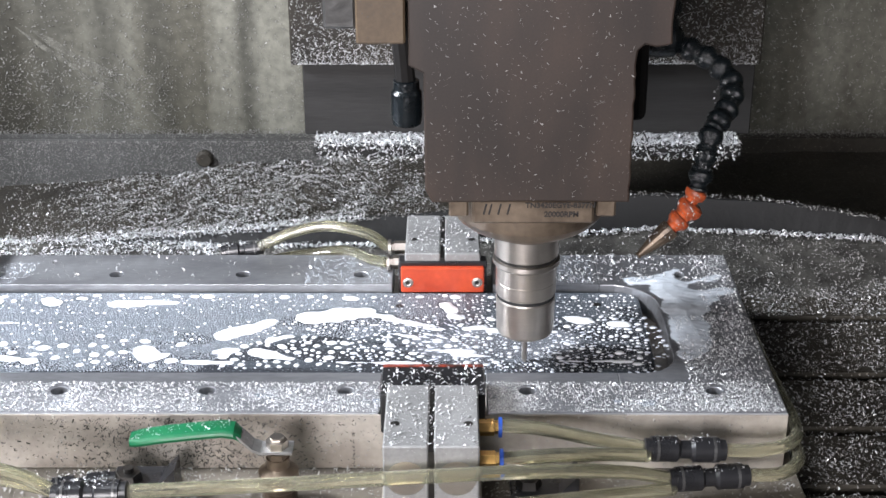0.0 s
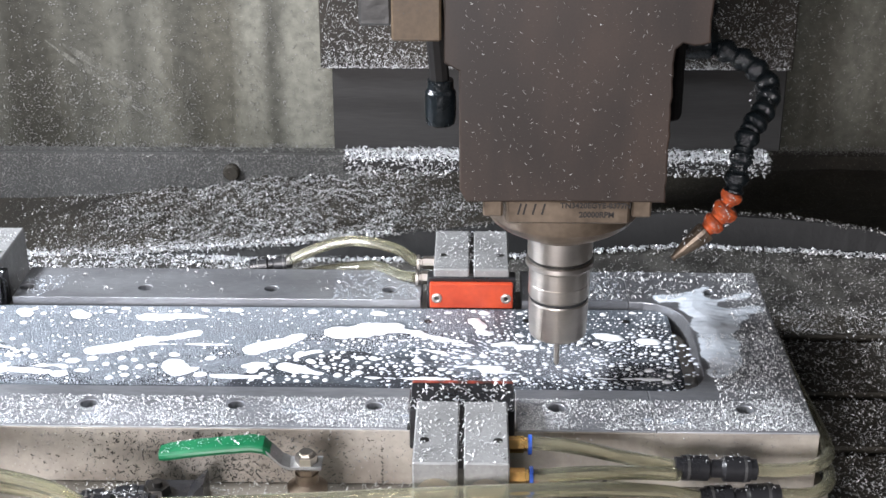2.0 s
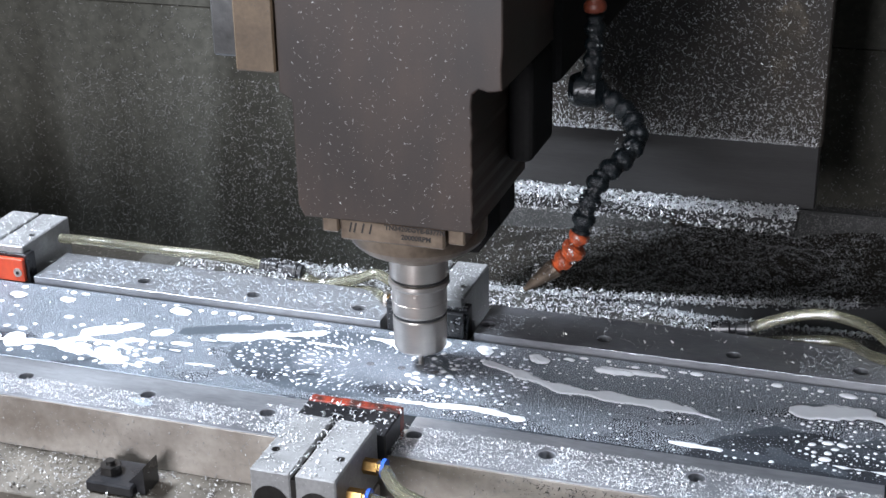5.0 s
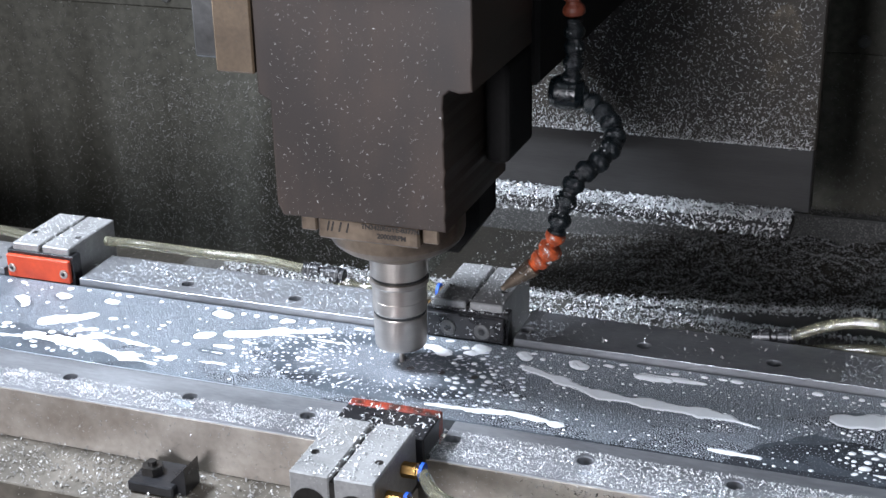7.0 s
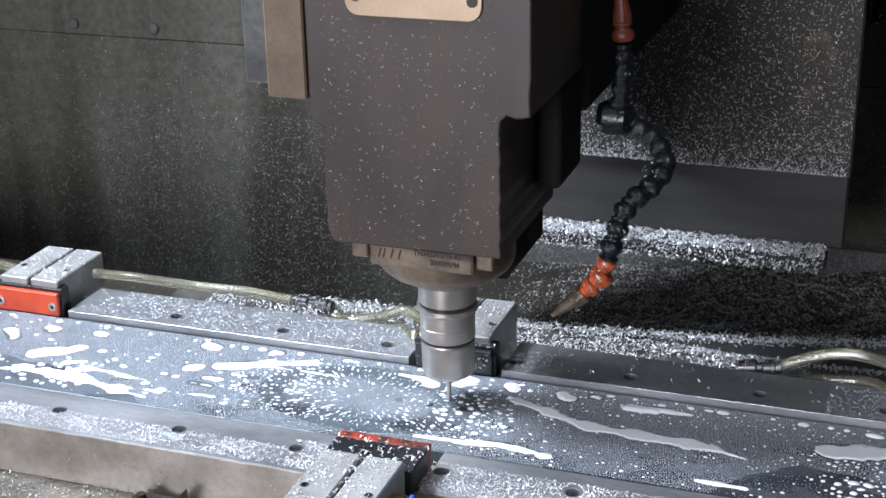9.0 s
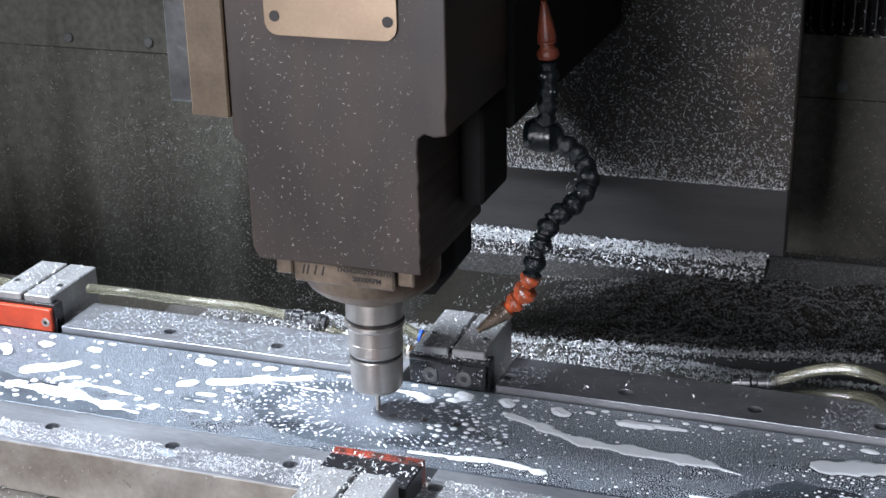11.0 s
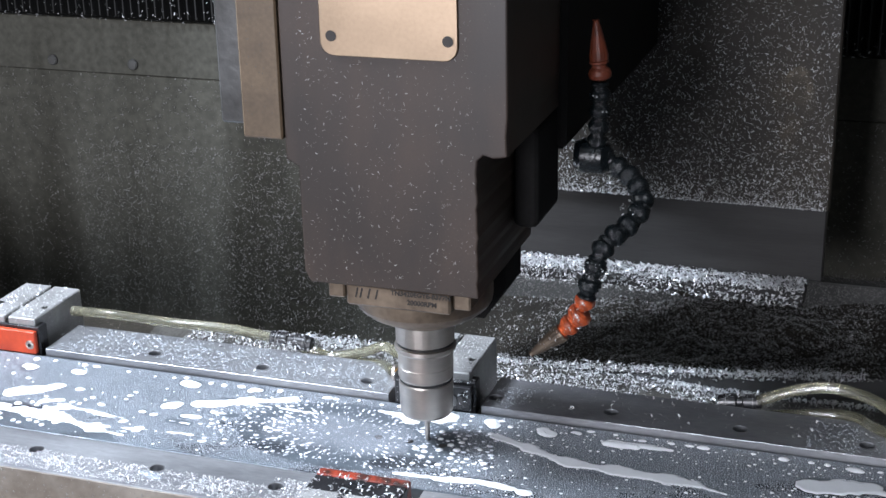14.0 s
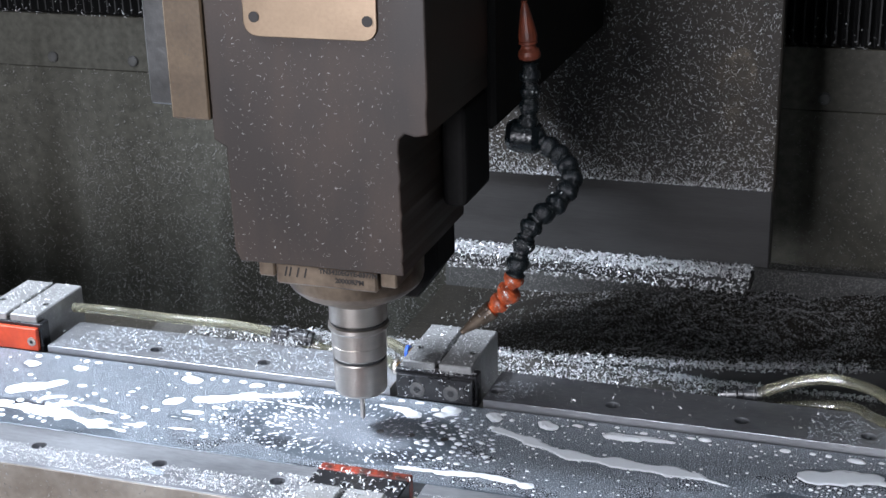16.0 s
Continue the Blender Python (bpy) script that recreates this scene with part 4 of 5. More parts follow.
# ---- black rubber strip along the back edge of the table ----
bm = bmesh.new()
tops = [(-1.2, -0.075), (-0.35, -0.0745), (-0.12, -0.072), (0.067, -0.060), (0.255, -0.040), (0.40, -0.022), (0.52, -0.014), (0.65, -0.019), (0.80, -0.045), (1.0, -0.060), (1.34, -0.065)]
row = []
for k in range(128):
    x = -1.2 + 2.54 * k / 127
    z = float(np.interp(x, [t[0] for t in tops], [t[1] for t in tops])) + 0.0015 * math.sin(x * 37)
    yy = 0.447 + 0.004 * math.sin(x * 9)
    row.append([bm.verts.new(p) for p in ((x, yy - 0.012, -0.078), (x, yy, z), (x, yy + 0.006, z), (x, yy + 0.006, -0.078))])
for a, b in zip(row, row[1:]):
    for j in range(3):
        bm.faces.new((a[j], a[j + 1], b[j + 1], b[j]))
bmesh.ops.recalc_face_normals(bm, faces=bm.faces[:])
LOW = [(-1.2, -0.068), (-0.12, -0.066), (0.0, -0.067), (0.067, -0.072), (0.255, -0.070), (0.358, -0.064), (0.54, -0.050), (0.706, -0.058), (0.9, -0.072), (1.34, -0.076)]


def bank_z(x, y):
    low = float(np.interp(x, [t[0] for t in LOW], [t[1] for t in LOW]))
    up = min(1.0, max(0.0, (y - 0.295) / 0.135))
    return -0.0765 + (low + 0.0765) * up ** 1.5 + 0.0015 * noise.noise(Vector((x * 60, y * 60, 0.4)))


bank_xy = [(-0.60 + 1.7 * i / 170, 0.278 + 0.157 * j / 16) for i in range(171) for j in range(17)]
bank_me = bpy.data.meshes.new("swarf_bank")
bank_me.from_pydata([(x, y, bank_z(x, y)) for x, y in bank_xy], [], [(i * 17 + j, i * 17 + 17 + j, i * 17 + 18 + j, i * 17 + j + 1) for i in range(170) for j in range(16)])
bank_me.materials.append(M["chip_mud"])
tagged(new("swarf_bank", bank_me), "bank of wet chips washed up against the rubber strip", "swarf", kind="stuff")
strip = finish("rubber_strip", bm, M["rubber"], smooth=False)
tagged(strip, "sagging black rubber strip along the back edge of the table", "rubber strip")
STRIP = tops

# ---- swarf ----
rng = np.random.default_rng(7)


def mound_z(x, y):
    v = Vector((x * 14, y * 14, 1.7))
    left = min(1.0, max(0.0, (x + 0.36) / 0.30))
    rise = max(0.0, (y - 0.70) / 0.28)
    rough = 1.0 - 0.75 * min(1.0, max(0.0, (x - 0.15) / 0.2))
    return -0.235 + left * (0.020 + 0.030 * min(1, max(0, (x + 0.2) / 0.5)) * rise) + left * rough * (0.011 * noise.fractal(v, 1.0, 2.0, 4) + 0.004 * noise.noise(v * 4.0))


nx, ny = 180, 40
verts = [(-0.44 + 2.0 * i / nx, 0.48 + 0.541 * j / ny) for i in range(nx + 1) for j in range(ny + 1)]
verts = [(x, y, mound_z(x, y)) for x, y in verts]
faces = [(i * (ny + 1) + j, (i + 1) * (ny + 1) + j, (i + 1) * (ny + 1) + j + 1, i * (ny + 1) + j + 1) for i in range(nx) for j in range(ny)]
me = bpy.data.meshes.new("swarf_pile")
me.from_pydata(verts, [], faces)
me.materials.append(M["dark_specked"])
pile = new("swarf_pile", me)
tagged(pile, "heap of bright aluminium swarf behind the table", "swarf", kind="stuff")


def stuff(ob, label, category="swarf"):
    return tagged(ob, label, category, kind="stuff")


xy = clumpy(rng, 70000, -0.40, 0.45, 0.66, 1.018, 0.05, 0.30)
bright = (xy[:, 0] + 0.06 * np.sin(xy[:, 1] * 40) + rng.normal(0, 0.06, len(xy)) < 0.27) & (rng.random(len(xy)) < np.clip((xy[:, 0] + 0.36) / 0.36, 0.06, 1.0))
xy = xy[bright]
z = np.array([mound_z(x, y) for x, y in xy]) + 0.001
pick = rng.random(len(xy)) < 0.5
stuff(flakes("swarf", np.c_[xy, z][pick], (0, -0.2, 1), 0.0014, 0.0048, "chip", 0.9, seed=2), "loose bright curled chips on the heap")
stuff(flakes("swarf", np.c_[xy, z][~pick], (0, -0.2, 1), 0.0014, 0.0048, "chip_dull", 0.9, seed=102), "duller curled chips on the heap")
# darker chips right of x 0.22 and along the front of the heap
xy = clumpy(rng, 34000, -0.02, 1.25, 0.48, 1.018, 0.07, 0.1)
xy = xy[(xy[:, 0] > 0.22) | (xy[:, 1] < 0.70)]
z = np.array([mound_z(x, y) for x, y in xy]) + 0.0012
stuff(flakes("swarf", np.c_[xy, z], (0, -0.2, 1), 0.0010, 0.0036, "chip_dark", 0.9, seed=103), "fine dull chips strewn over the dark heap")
# ledges and walls
n = 6500
stuff(flakes("swarf", np.c_[rng.uniform(-0.43, 1.3, n), rng.uniform(1.019, 1.046, n), np.full(n, -0.1595) + rng.random(n) * 0.008], (0, 0, 1), 0.0015, 0.0045, "chip_dull", 1.0, seed=3), "chips lying on the ledge of the apron")
n = 20000
zz = -0.163 - 0.13 * rng.random(n) ** 1.3
stuff(flakes("swarf", np.c_[rng.uniform(-0.43, 0.75, n), np.full(n, 1.0212), zz], (0, -1, 0), 0.0012, 0.0040, "chip_dull", 0.5, seed=4), "chips sticking to the apron")
n = 42000
zz = -0.40 + 0.56 * rng.random(n) ** 1.3
stuff(flakes("swarf", np.c_[rng.uniform(-1.6, 1.4, n), np.full(n, WALL_Y - 0.0008), zz], (0, -1, 0), 0.0011, 0.0042, "chip_dull", 0.6, seed=5), "scattered chips sticking to the back wall")
n = 13000
stuff(flakes("swarf", np.c_[rng.uniform(-1.1, -0.1, n), np.full(n, WALL_Y - 0.001), -0.34 + 0.30 * rng.random(n)], (0, -1, 0.3), 0.0012, 0.0044, "chip_dull", 0.8, seed=105), "chips splashed low on the back wall")
# carriage lip and sliding cover
n = 5200
tagged(flakes("swarf", np.c_[rng.uniform(-0.226, 0.295, n), rng.uniform(0.643, 0.684, n), np.full(n, -0.0318) + rng.random(n) * 0.006], (0, -0.3, 1), 0.002, 0.006, "chip", 1.0, parent=carriage, seed=6), "chips heaped on the lip", kind="stuff")
n = 1100
tagged(flakes("swarf", np.c_[rng.uniform(-0.226, 0.295, n), np.full(n, 0.6442), rng.uniform(-0.049, -0.032, n)], (0, -1, 0), 0.002, 0.005, "chip", 0.9, parent=carriage, seed=7), "chips hanging from the lip", kind="stuff")
for n, hi, mat, seed in ((20000, 0.0038, "chip", 108), (12000, 0.0038, "chip_dull", 109)):
    zz = -0.107 + 0.62 * rng.random(n) ** 1.8
    tagged(flakes("swarf", np.c_[rng.uniform(-0.251, 0.314, n), np.full(n, 0.6695), zz], (0, -1, 0), 0.0010, hi, mat, 0.6, width=0.19, parent=slide, seed=seed), "chips stuck to the sliding cover", kind="stuff")
n = 1900
zz = rng.uniform(-0.002, 0.42, n)
xx = rng.uniform(-0.075, 0.075, n)
tagged(flakes("swarf", np.c_[xx, np.full(n, -0.0005), zz], (0, -1, 0), 0.0004, 0.0028, "chip_dull", 0.25, parent=head, seed=9, width=0.18), "single chips stuck to the casting", kind="stuff")
for cx, cy, cz, m, seed in ((0.150, 0.100, -0.010, 60, 131), (0.136, 0.094, -0.050, 60, 132), (0.115, 0.088, -0.072, 50, 133), (0.172, 0.150, 0.030, 40, 134)):
    q = CHIP_RNG.normal(0, 1, (m, 3))
    q = q / np.linalg.norm(q, axis=1, keepdims=True) * (0.0105, 0.0105, 0.0115) + (cx, cy, cz)
    tagged(flakes("swarf", q, (0, -0.5, 0.7), 0.0008, 0.0028, "chip", 1.0, parent=head, seed=seed), "chips clinging to the coolant hose", kind="stuff")
# fixture plate
def on_plate(n, x0, x1, y0, y1, z, lo, hi, seed, mat="chip", keep=0.6, grain=0.03, label="bright chips washed over the fixture plate", tall=0.0015):
    p = clumpy(rng, n, x0, x1, y0, y1, grain, keep)
    if abs(z) < 0.001:
        far = np.min([np.hypot(p[:, 0] - hx, p[:, 1] - hy) for hx, hy in HOLES], axis=0) > 0.0085
        p = p[far]
        n = len(p)
    if z < -0.0745:
        on_rail = np.min([np.abs(p[:, 1] - ys) for ys in slots], axis=0) > 0.0065
        p = p[on_rail | (rng.random(n) < 0.12)]
        n = len(p)
    return stuff(flakes("swarf", np.c_[p, np.full(n, z) + rng.random(n) * tall], (0, 0, 1), lo, hi, mat, 0.55, seed=seed), label)


on_plate(22000, -0.25, 0.575, PY0 + 0.001, 0.012, 0.0003, 0.0008, 0.0026, 11, keep=0.5)
on_plate(11000, -0.95, -0.25, PY0 + 0.002, -0.002, 0.0003, 0.0008, 0.0026, 12, keep=0.8)
on_plate(3600, 0.512, 0.580, -0.033, 0.13, 0.0003, 0.0010, 0.0034, 13, keep=0.75)
on_plate(1100, 0.545, 0.580, 0.10, 0.258, 0.0003, 0.0010, 0.0032, 113, keep=0.9)
on_plate(4500, -0.95, 0.57, 0.199, 0.260, 0.0003, 0.0005, 0.0016, 114, "chip_dull", keep=0.6, label="fine specks of swarf on the wet plate", tall=0.0004)
on_plate(350, -0.95, 0.57, 0.2, 0.258, 0.0003, 0.0015, 0.005, 14, keep=0.8)
on_plate(500, 0.41, 0.578, 0.20, 0.259, 0.0003, 0.002, 0.005, 15)
on_plate(5200, -1.04, 0.59, -0.104, -0.037, -0.0503, 0.0015, 0.005, 16, "chip_dull", keep=0.7, label="chips gathered on the base plate", tall=0.003)
p = clumpy(rng, 15000, -0.55, 0.075, 0.300, 0.436, 0.03, 0.35)
stuff(flakes("swarf", np.c_[p, np.array([bank_z(x, y) for x, y in p]) + 0.001 + 0.003 * rng.random(len(p))], (0, -0.2, 1), 0.0016, 0.0050, "chip", 0.8, seed=17), "bed of bright chips behind the fixture")
p = clumpy(rng, 11000, 0.06, 1.05, 0.280, 0.436, 0.04, 0.6)
stuff(flakes("swarf", np.c_[p, np.array([bank_z(x, y) for x, y in p]) + 0.001], (0, -0.2, 1), 0.0014, 0.0040, "chip_dull", 0.7, seed=117), "bright chips on the bank behind the fixture")
n = 2800
xs = rng.uniform(0.02, 1.1, n)
stuff(flakes("swarf", np.c_[xs, 0.434 + rng.normal(0, 0.0035, n), np.interp(xs, [t[0] for t in LOW], [t[1] for t in LOW]) + 0.0015 + 0.003 * rng.random(n)], (0, -0.3, 1), 0.002, 0.006, "chip", 1.0, seed=118), "chips lining the foot of the rubber strip")
on_plate(26000, 0.595, 1.15, -0.28, 0.44, -0.0748, 0.0012, 0.0042, 18, "chip_dull", 0.45, 0.04, "dull chips spread over the table")
on_plate(22000, 0.595, 1.1, -0.28, 0.44, -0.0748, 0.0012, 0.0040, 19, "chip", 0.5, 0.05, "bright chips spread over the table")
on_plate(5000, -0.9, 0.59, -0.29, -0.107, -0.0748, 0.002, 0.008, 20, "chip_dull", 0.6, 0.04, "dull chips on the table before the fixture", 0.004)
n = 1700
xs = rng.uniform(-0.3, 1.1, n)
zs = np.interp(xs, [t[0] for t in STRIP], [t[1] for t in STRIP])
stuff(flakes("swarf", np.c_[xs, 0.45 + rng.normal(0, 0.004, n), zs + 0.001], (0, 0, 1), 0.0015, 0.005, "chip_dull", 1.0, seed=21), "chips caught on the edge of the rubber strip")
n = 2900
xs = -0.42 + 0.64 * rng.random(n)
zs = np.interp(xs, [t[0] for t in STRIP], [t[1] for t in STRIP])
stuff(flakes("swarf", np.c_[xs, 0.452 + rng.normal(0, 0.006, n), zs + 0.001 + 0.003 * rng.random(n)], (0, 0, 1), 0.0016, 0.0055, "chip", 1.0, seed=121), "bright chips heaped along the rubber strip")
n = 90
xs = rng.uniform(-0.107, -0.034, n)
tagged(flakes("swarf", np.c_[xs, rng.uniform(-0.008, 0.008, n), np.interp(xs, [g[0] for g in GRIP][::-1], [g[1] for g in GRIP][::-1]) + 0.0044], (0, 0, 1), 0.001, 0.003, "chip", 0.4, parent=valve, seed=122), "chips on the green grip", kind="stuff")
n = 1700
stuff(flakes("swarf", np.c_[np.clip(rng.normal(0.11, 0.06, n), -0.05, 0.24), np.full(n, PY0 - 0.0016), -0.05 + 0.047 * rng.random(n)], (0, -1, 0), 0.0010, 0.0034, "chip_mud", 0.5, seed=22), "dark chips stuck to the plate edge")
n = 2600
stuff(flakes("swarf", np.c_[rng.uniform(-0.95, 0.57, n), np.full(n, PY0 - 0.0016), -0.05 + 0.049 * rng.random(n) ** 0.7], (0, -1, 0), 0.0008, 0.0028, "chip_dull", 0.5, seed=123), "small chips stuck to the plate edge")
k = 30
for cx in CLAMP_FRONT + CLAMP_BACK:
    k += 1
    front = cx in CLAMP_FRONT
    m = 420 if front else 360
    y0, y1 = (-0.130, -0.043) if front else (0.202, 0.288)
    stuff(flakes("swarf", np.c_[cx + rng.uniform(-0.034, 0.034, m), rng.uniform(y0, y1, m), np.full(m, 0.0303)], (0, 0, 1), 0.0013, 0.0040, "chip", 0.7, seed=k), "small chips sprinkled on the clamp")
    if front:
        m = 160
        stuff(flakes("swarf", np.c_[cx + rng.uniform(-0.04, 0.04, m), rng.uniform(-0.041, 0.002, m), np.full(m, 0.0208)], (0, 0, 1), 0.002, 0.006, "chip", 0.6, seed=k + 20), "chips lying on the clamp jaw")
n = 70
stuff(flakes("swarf", np.c_[CLAMP_BACK[1] + rng.uniform(-0.037, 0.037, n), np.full(n, 0.1911), rng.uniform(-0.005, 0.018, n)], (0, -1, 0), 0.0008, 0.0026, "chip", 0.5, seed=63), "chips stuck to the black jaw")
n = 260
stuff(flakes("swarf", np.c_[CLAMP_BACK[1] + rng.uniform(-0.040, 0.040, n), rng.uniform(0.1925, 0.2120, n), np.full(n, 0.0230)], (0, 0, 1), 0.001, 0.0034, "chip", 0.6, seed=64), "chips lying on the black jaw")
n = 700
p = rng.normal(0, 1, (n, 3)) * (0.012, 0.006, 0.003) + (-0.350, 0.270, 0.006)
stuff(flakes("swarf", p, (0, 0, 1), 0.0015, 0.005, "chip", 1.0, seed=60), "chips clinging to a tube coupling")
n = 700
p = rng.normal(0, 1, (n, 3)) * (0.016, 0.010, 0.010) + (0.075, 0.285, -0.035)
stuff(flakes("swarf", p, (0, 0, 1), 0.002, 0.008, "chip_dull", 1.0, seed=61), "dark clump of chips behind the plate")
n = 800
p = rng.normal(0, 1, (n, 3)) * (0.020, 0.012, 0.010) + (0.545, 0.300, -0.055)
stuff(flakes("swarf", p, (0, 0, 1), 0.002, 0.008, "chip_dull", 1.0, seed=62), "dark clump of chips behind the plate")

# ---- coolant on the workpiece ----
def waves(x, y, seed, scale):
    """Smooth random ripple in -1..1."""
    r = np.random.default_rng(seed)
    out = 0
    for k in range(7):
        t, p, f = r.uniform(0, math.pi), r.uniform(0, 6.28), scale * r.uniform(0.6, 1.7)
        out = out + np.sin(f * (x * math.cos(t) + 1.4 * y * math.sin(t)) + p)
    return out / 3.2


COUNT = [0]


def puddle(name, segs, z, mat, label, warp=0.0035, join=0.004, slope=0.4):
    """Thin pools that flow together and curve down at their rims to the surface they lie on."""
    x0, x1 = min(min(s[0], s[2]) - s[4] for s in segs) - 0.012, max(max(s[0], s[2]) + s[4] for s in segs) + 0.012
    y0, y1 = min(min(s[1], s[3]) - s[4] for s in segs) - 0.012, max(max(s[1], s[3]) + s[4] for s in segs) + 0.012
    step = 0.0008
    nx, ny = int((x1 - x0) / step) + 1, int((y1 - y0) / step) + 1
    gx, gy = np.meshgrid(x0 + np.arange(nx) * step, y0 + np.arange(ny) * step, indexing="ij")
    total = 0
    for ax, ay, bx, by, r in segs:
        dx, dy = bx - ax, by - ay
        t = np.clip(((gx - ax) * dx + (gy - ay) * dy) / (dx * dx + dy * dy + 1e-12), 0, 1)
        total = total + np.exp(np.clip((r - np.hypot(gx - ax - t * dx, gy - ay - t * dy)) / join, -30, 30))
    h = join * np.log(total + 1e-12) + warp * waves(gx, gy, 3, 110) + 0.3 * warp * waves(gx, gy, 4, 380)
    COUNT[0] += 1
    zz = np.clip(h * slope, -0.0008, 0.0006 + 0.00007 * COUNT[0])
    keep = np.maximum.reduce([h[:-1, :-1], h[1:, :-1], h[:-1, 1:], h[1:, 1:]]) > -0.0006
    ids = np.arange(nx * ny).reshape(nx, ny)
    faces = np.stack([ids[:-1, :-1][keep], ids[1:, :-1][keep], ids[1:, 1:][keep], ids[:-1, 1:][keep]], 1)
    used, back = np.unique(faces, return_inverse=True)
    verts = np.stack([gx.ravel(), gy.ravel(), z + zz.ravel()], 1)[used]
    me = bpy.data.meshes.new(name)
    me.from_pydata(verts.tolist(), [], back.reshape(-1, 4).tolist())
    me.materials.append(M[mat])
    for p in me.polygons:
        p.use_smooth = True
    return tagged(new(name, me), label, "coolant", kind="stuff")


POOLS, RESTING = [], []


def pool(segs, label="white milky coolant puddle drawn out on the workpiece", warp=0.0022, join=0.002, carried=False):
    segs = [(a, b, c, d, r * 1.28) for a, b, c, d, r in segs]
    POOLS.extend(segs)
    if not carried:
        RESTING.extend(segs)
    return puddle("coolant_puddle", segs, WZ, "milk", label, warp, join)


stream = puddle("coolant_stream", [
    (-0.640, 0.064, -0.538, 0.078, 0.0050), (-0.538, 0.078, -0.499, 0.073, 0.0062), (-0.499, 0.073, -0.464, 0.060, 0.0042), (-0.464, 0.060, -0.431, 0.059, 0.0028),
    (-0.530, 0.084, -0.512, 0.095, 0.0040), (-0.512, 0.095, -0.486, 0.094, 0.0032), (-0.486, 0.092, -0.445, 0.089, 0.0012), (-0.463, 0.068, -0.419, 0.072, 0.0036),
    (-0.419, 0.073, -0.365, 0.077, 0.0011), (-0.450, 0.064, -0.350, 0.068, 0.0009)], WZ, "milk", "broad white run of milky coolant driven along the workpiece", 0.0026, 0.0025)
run = puddle("coolant_run", [(-0.093, 0.154, -0.058, 0.138, 0.0046), (-0.058, 0.138, -0.018, 0.125, 0.0060), (-0.018, 0.125, 0.020, 0.122, 0.0068), (0.020, 0.122, 0.072, 0.1185, 0.0078), (0.072, 0.1185, 0.094, 0.118, 0.0060), (0.094, 0.116, 0.135, 0.104, 0.0012)], WZ, "milk", "long white run of milky coolant on the workpiece", 0.002, 0.003)
driven = []
driven.append(pool([(0.119, 0.107, 0.136, 0.121, 0.0078), (0.136, 0.121, 0.156, 0.132, 0.0058)], carried=True))
pool([(0.190, 0.143, 0.212, 0.146, 0.0098), (0.212, 0.146, 0.240, 0.153, 0.0080), (0.240, 0.150, 0.262, 0.143, 0.0042), (0.262, 0.141, 0.284, 0.130, 0.0018), (0.284, 0.130, 0.320, 0.121, 0.0014)])
driven.append(pool([(0.053, 0.077, 0.058, 0.073, 0.0085), (0.058, 0.070, 0.073, 0.072, 0.0036), (0.073, 0.072, 0.081, 0.080, 0.0026)], carried=True))
driven.append(pool([(0.116, 0.078, 0.130, 0.081, 0.0034), (0.124, 0.080, 0.123, 0.071, 0.0040)], carried=True))
driven.append(pool([(0.149, 0.077, 0.160, 0.071, 0.0046), (0.160, 0.070, 0.182, 0.066, 0.0030)], carried=True))
driven.append(pool([(0.158, 0.098, 0.176, 0.106, 0.0036)], carried=True))
pool([(0.011, 0.172, 0.040, 0.1725, 0.0034), (0.045, 0.172, 0.064, 0.172, 0.0020)])
pool([(-0.053, 0.173, -0.047, 0.171, 0.0056), (-0.056, 0.179, -0.052, 0.175, 0.0030)])
pool([(0.296, 0.082, 0.335, 0.078, 0.0022), (0.320, 0.074, 0.350, 0.070, 0.0016), (0.262, 0.112, 0.285, 0.106, 0.0020)])
pool([(0.405, 0.147, 0.425, 0.141, 0.0016), (0.425, 0.141, 0.440, 0.138, 0.0044), (0.462, 0.131, 0.473, 0.130, 0.0036)])
pool([(0.312, 0.168, 0.317, 0.158, 0.0050), (0.318, 0.146, 0.323, 0.143, 0.0040)])
pool([(0.330, 0.121, 0.345, 0.124, 0.0040), (0.352, 0.118, 0.364, 0.119, 0.0034), (0.295, 0.122, 0.308, 0.118, 0.0026)])
pool([(0.385, 0.062, 0.470, 0.061, 0.0012), (0.220, 0.060, 0.290, 0.058, 0.0014), (0.09, 0.060, 0.13, 0.059, 0.0012)])
fan = pool([(-0.390, 0.137, -0.345, 0.156, 0.0056), (-0.345, 0.156, -0.320, 0.165, 0.0028), (-0.320, 0.166, -0.304, 0.172, 0.0036), (-0.345, 0.150, -0.270, 0.150, 0.0012)])
pool([(-0.418, 0.126, -0.411, 0.128, 0.0050), (-0.392, 0.110, -0.378, 0.111, 0.0028), (-0.400, 0.097, -0.380, 0.096, 0.0024), (-0.368, 0.124, -0.345, 0.124, 0.0022)], "white beads of milky coolant strung along the workpiece")
pool([(-0.159, 0.062, -0.125, 0.064, 0.0020), (-0.120, 0.062, -0.091, 0.069, 0.0032), (-0.085, 0.070, -0.055, 0.066, 0.0030), (-0.044, 0.062, -0.041, 0.062, 0.0040)])
pool([(-0.106, 0.178, -0.101, 0.172, 0.0042), (-0.054, 0.173, -0.050, 0.168, 0.0036), (-0.027, 0.182, -0.022, 0.181, 0.0034), (0.008, 0.169, 0.034, 0.169, 0.0034)])
pool([(-0.214, 0.172, -0.190, 0.170, 0.0030), (-0.180, 0.163, -0.176, 0.161, 0.0046), (-0.149, 0.180, -0.146, 0.178, 0.0056), (-0.158, 0.168, -0.154, 0.168, 0.0032)])
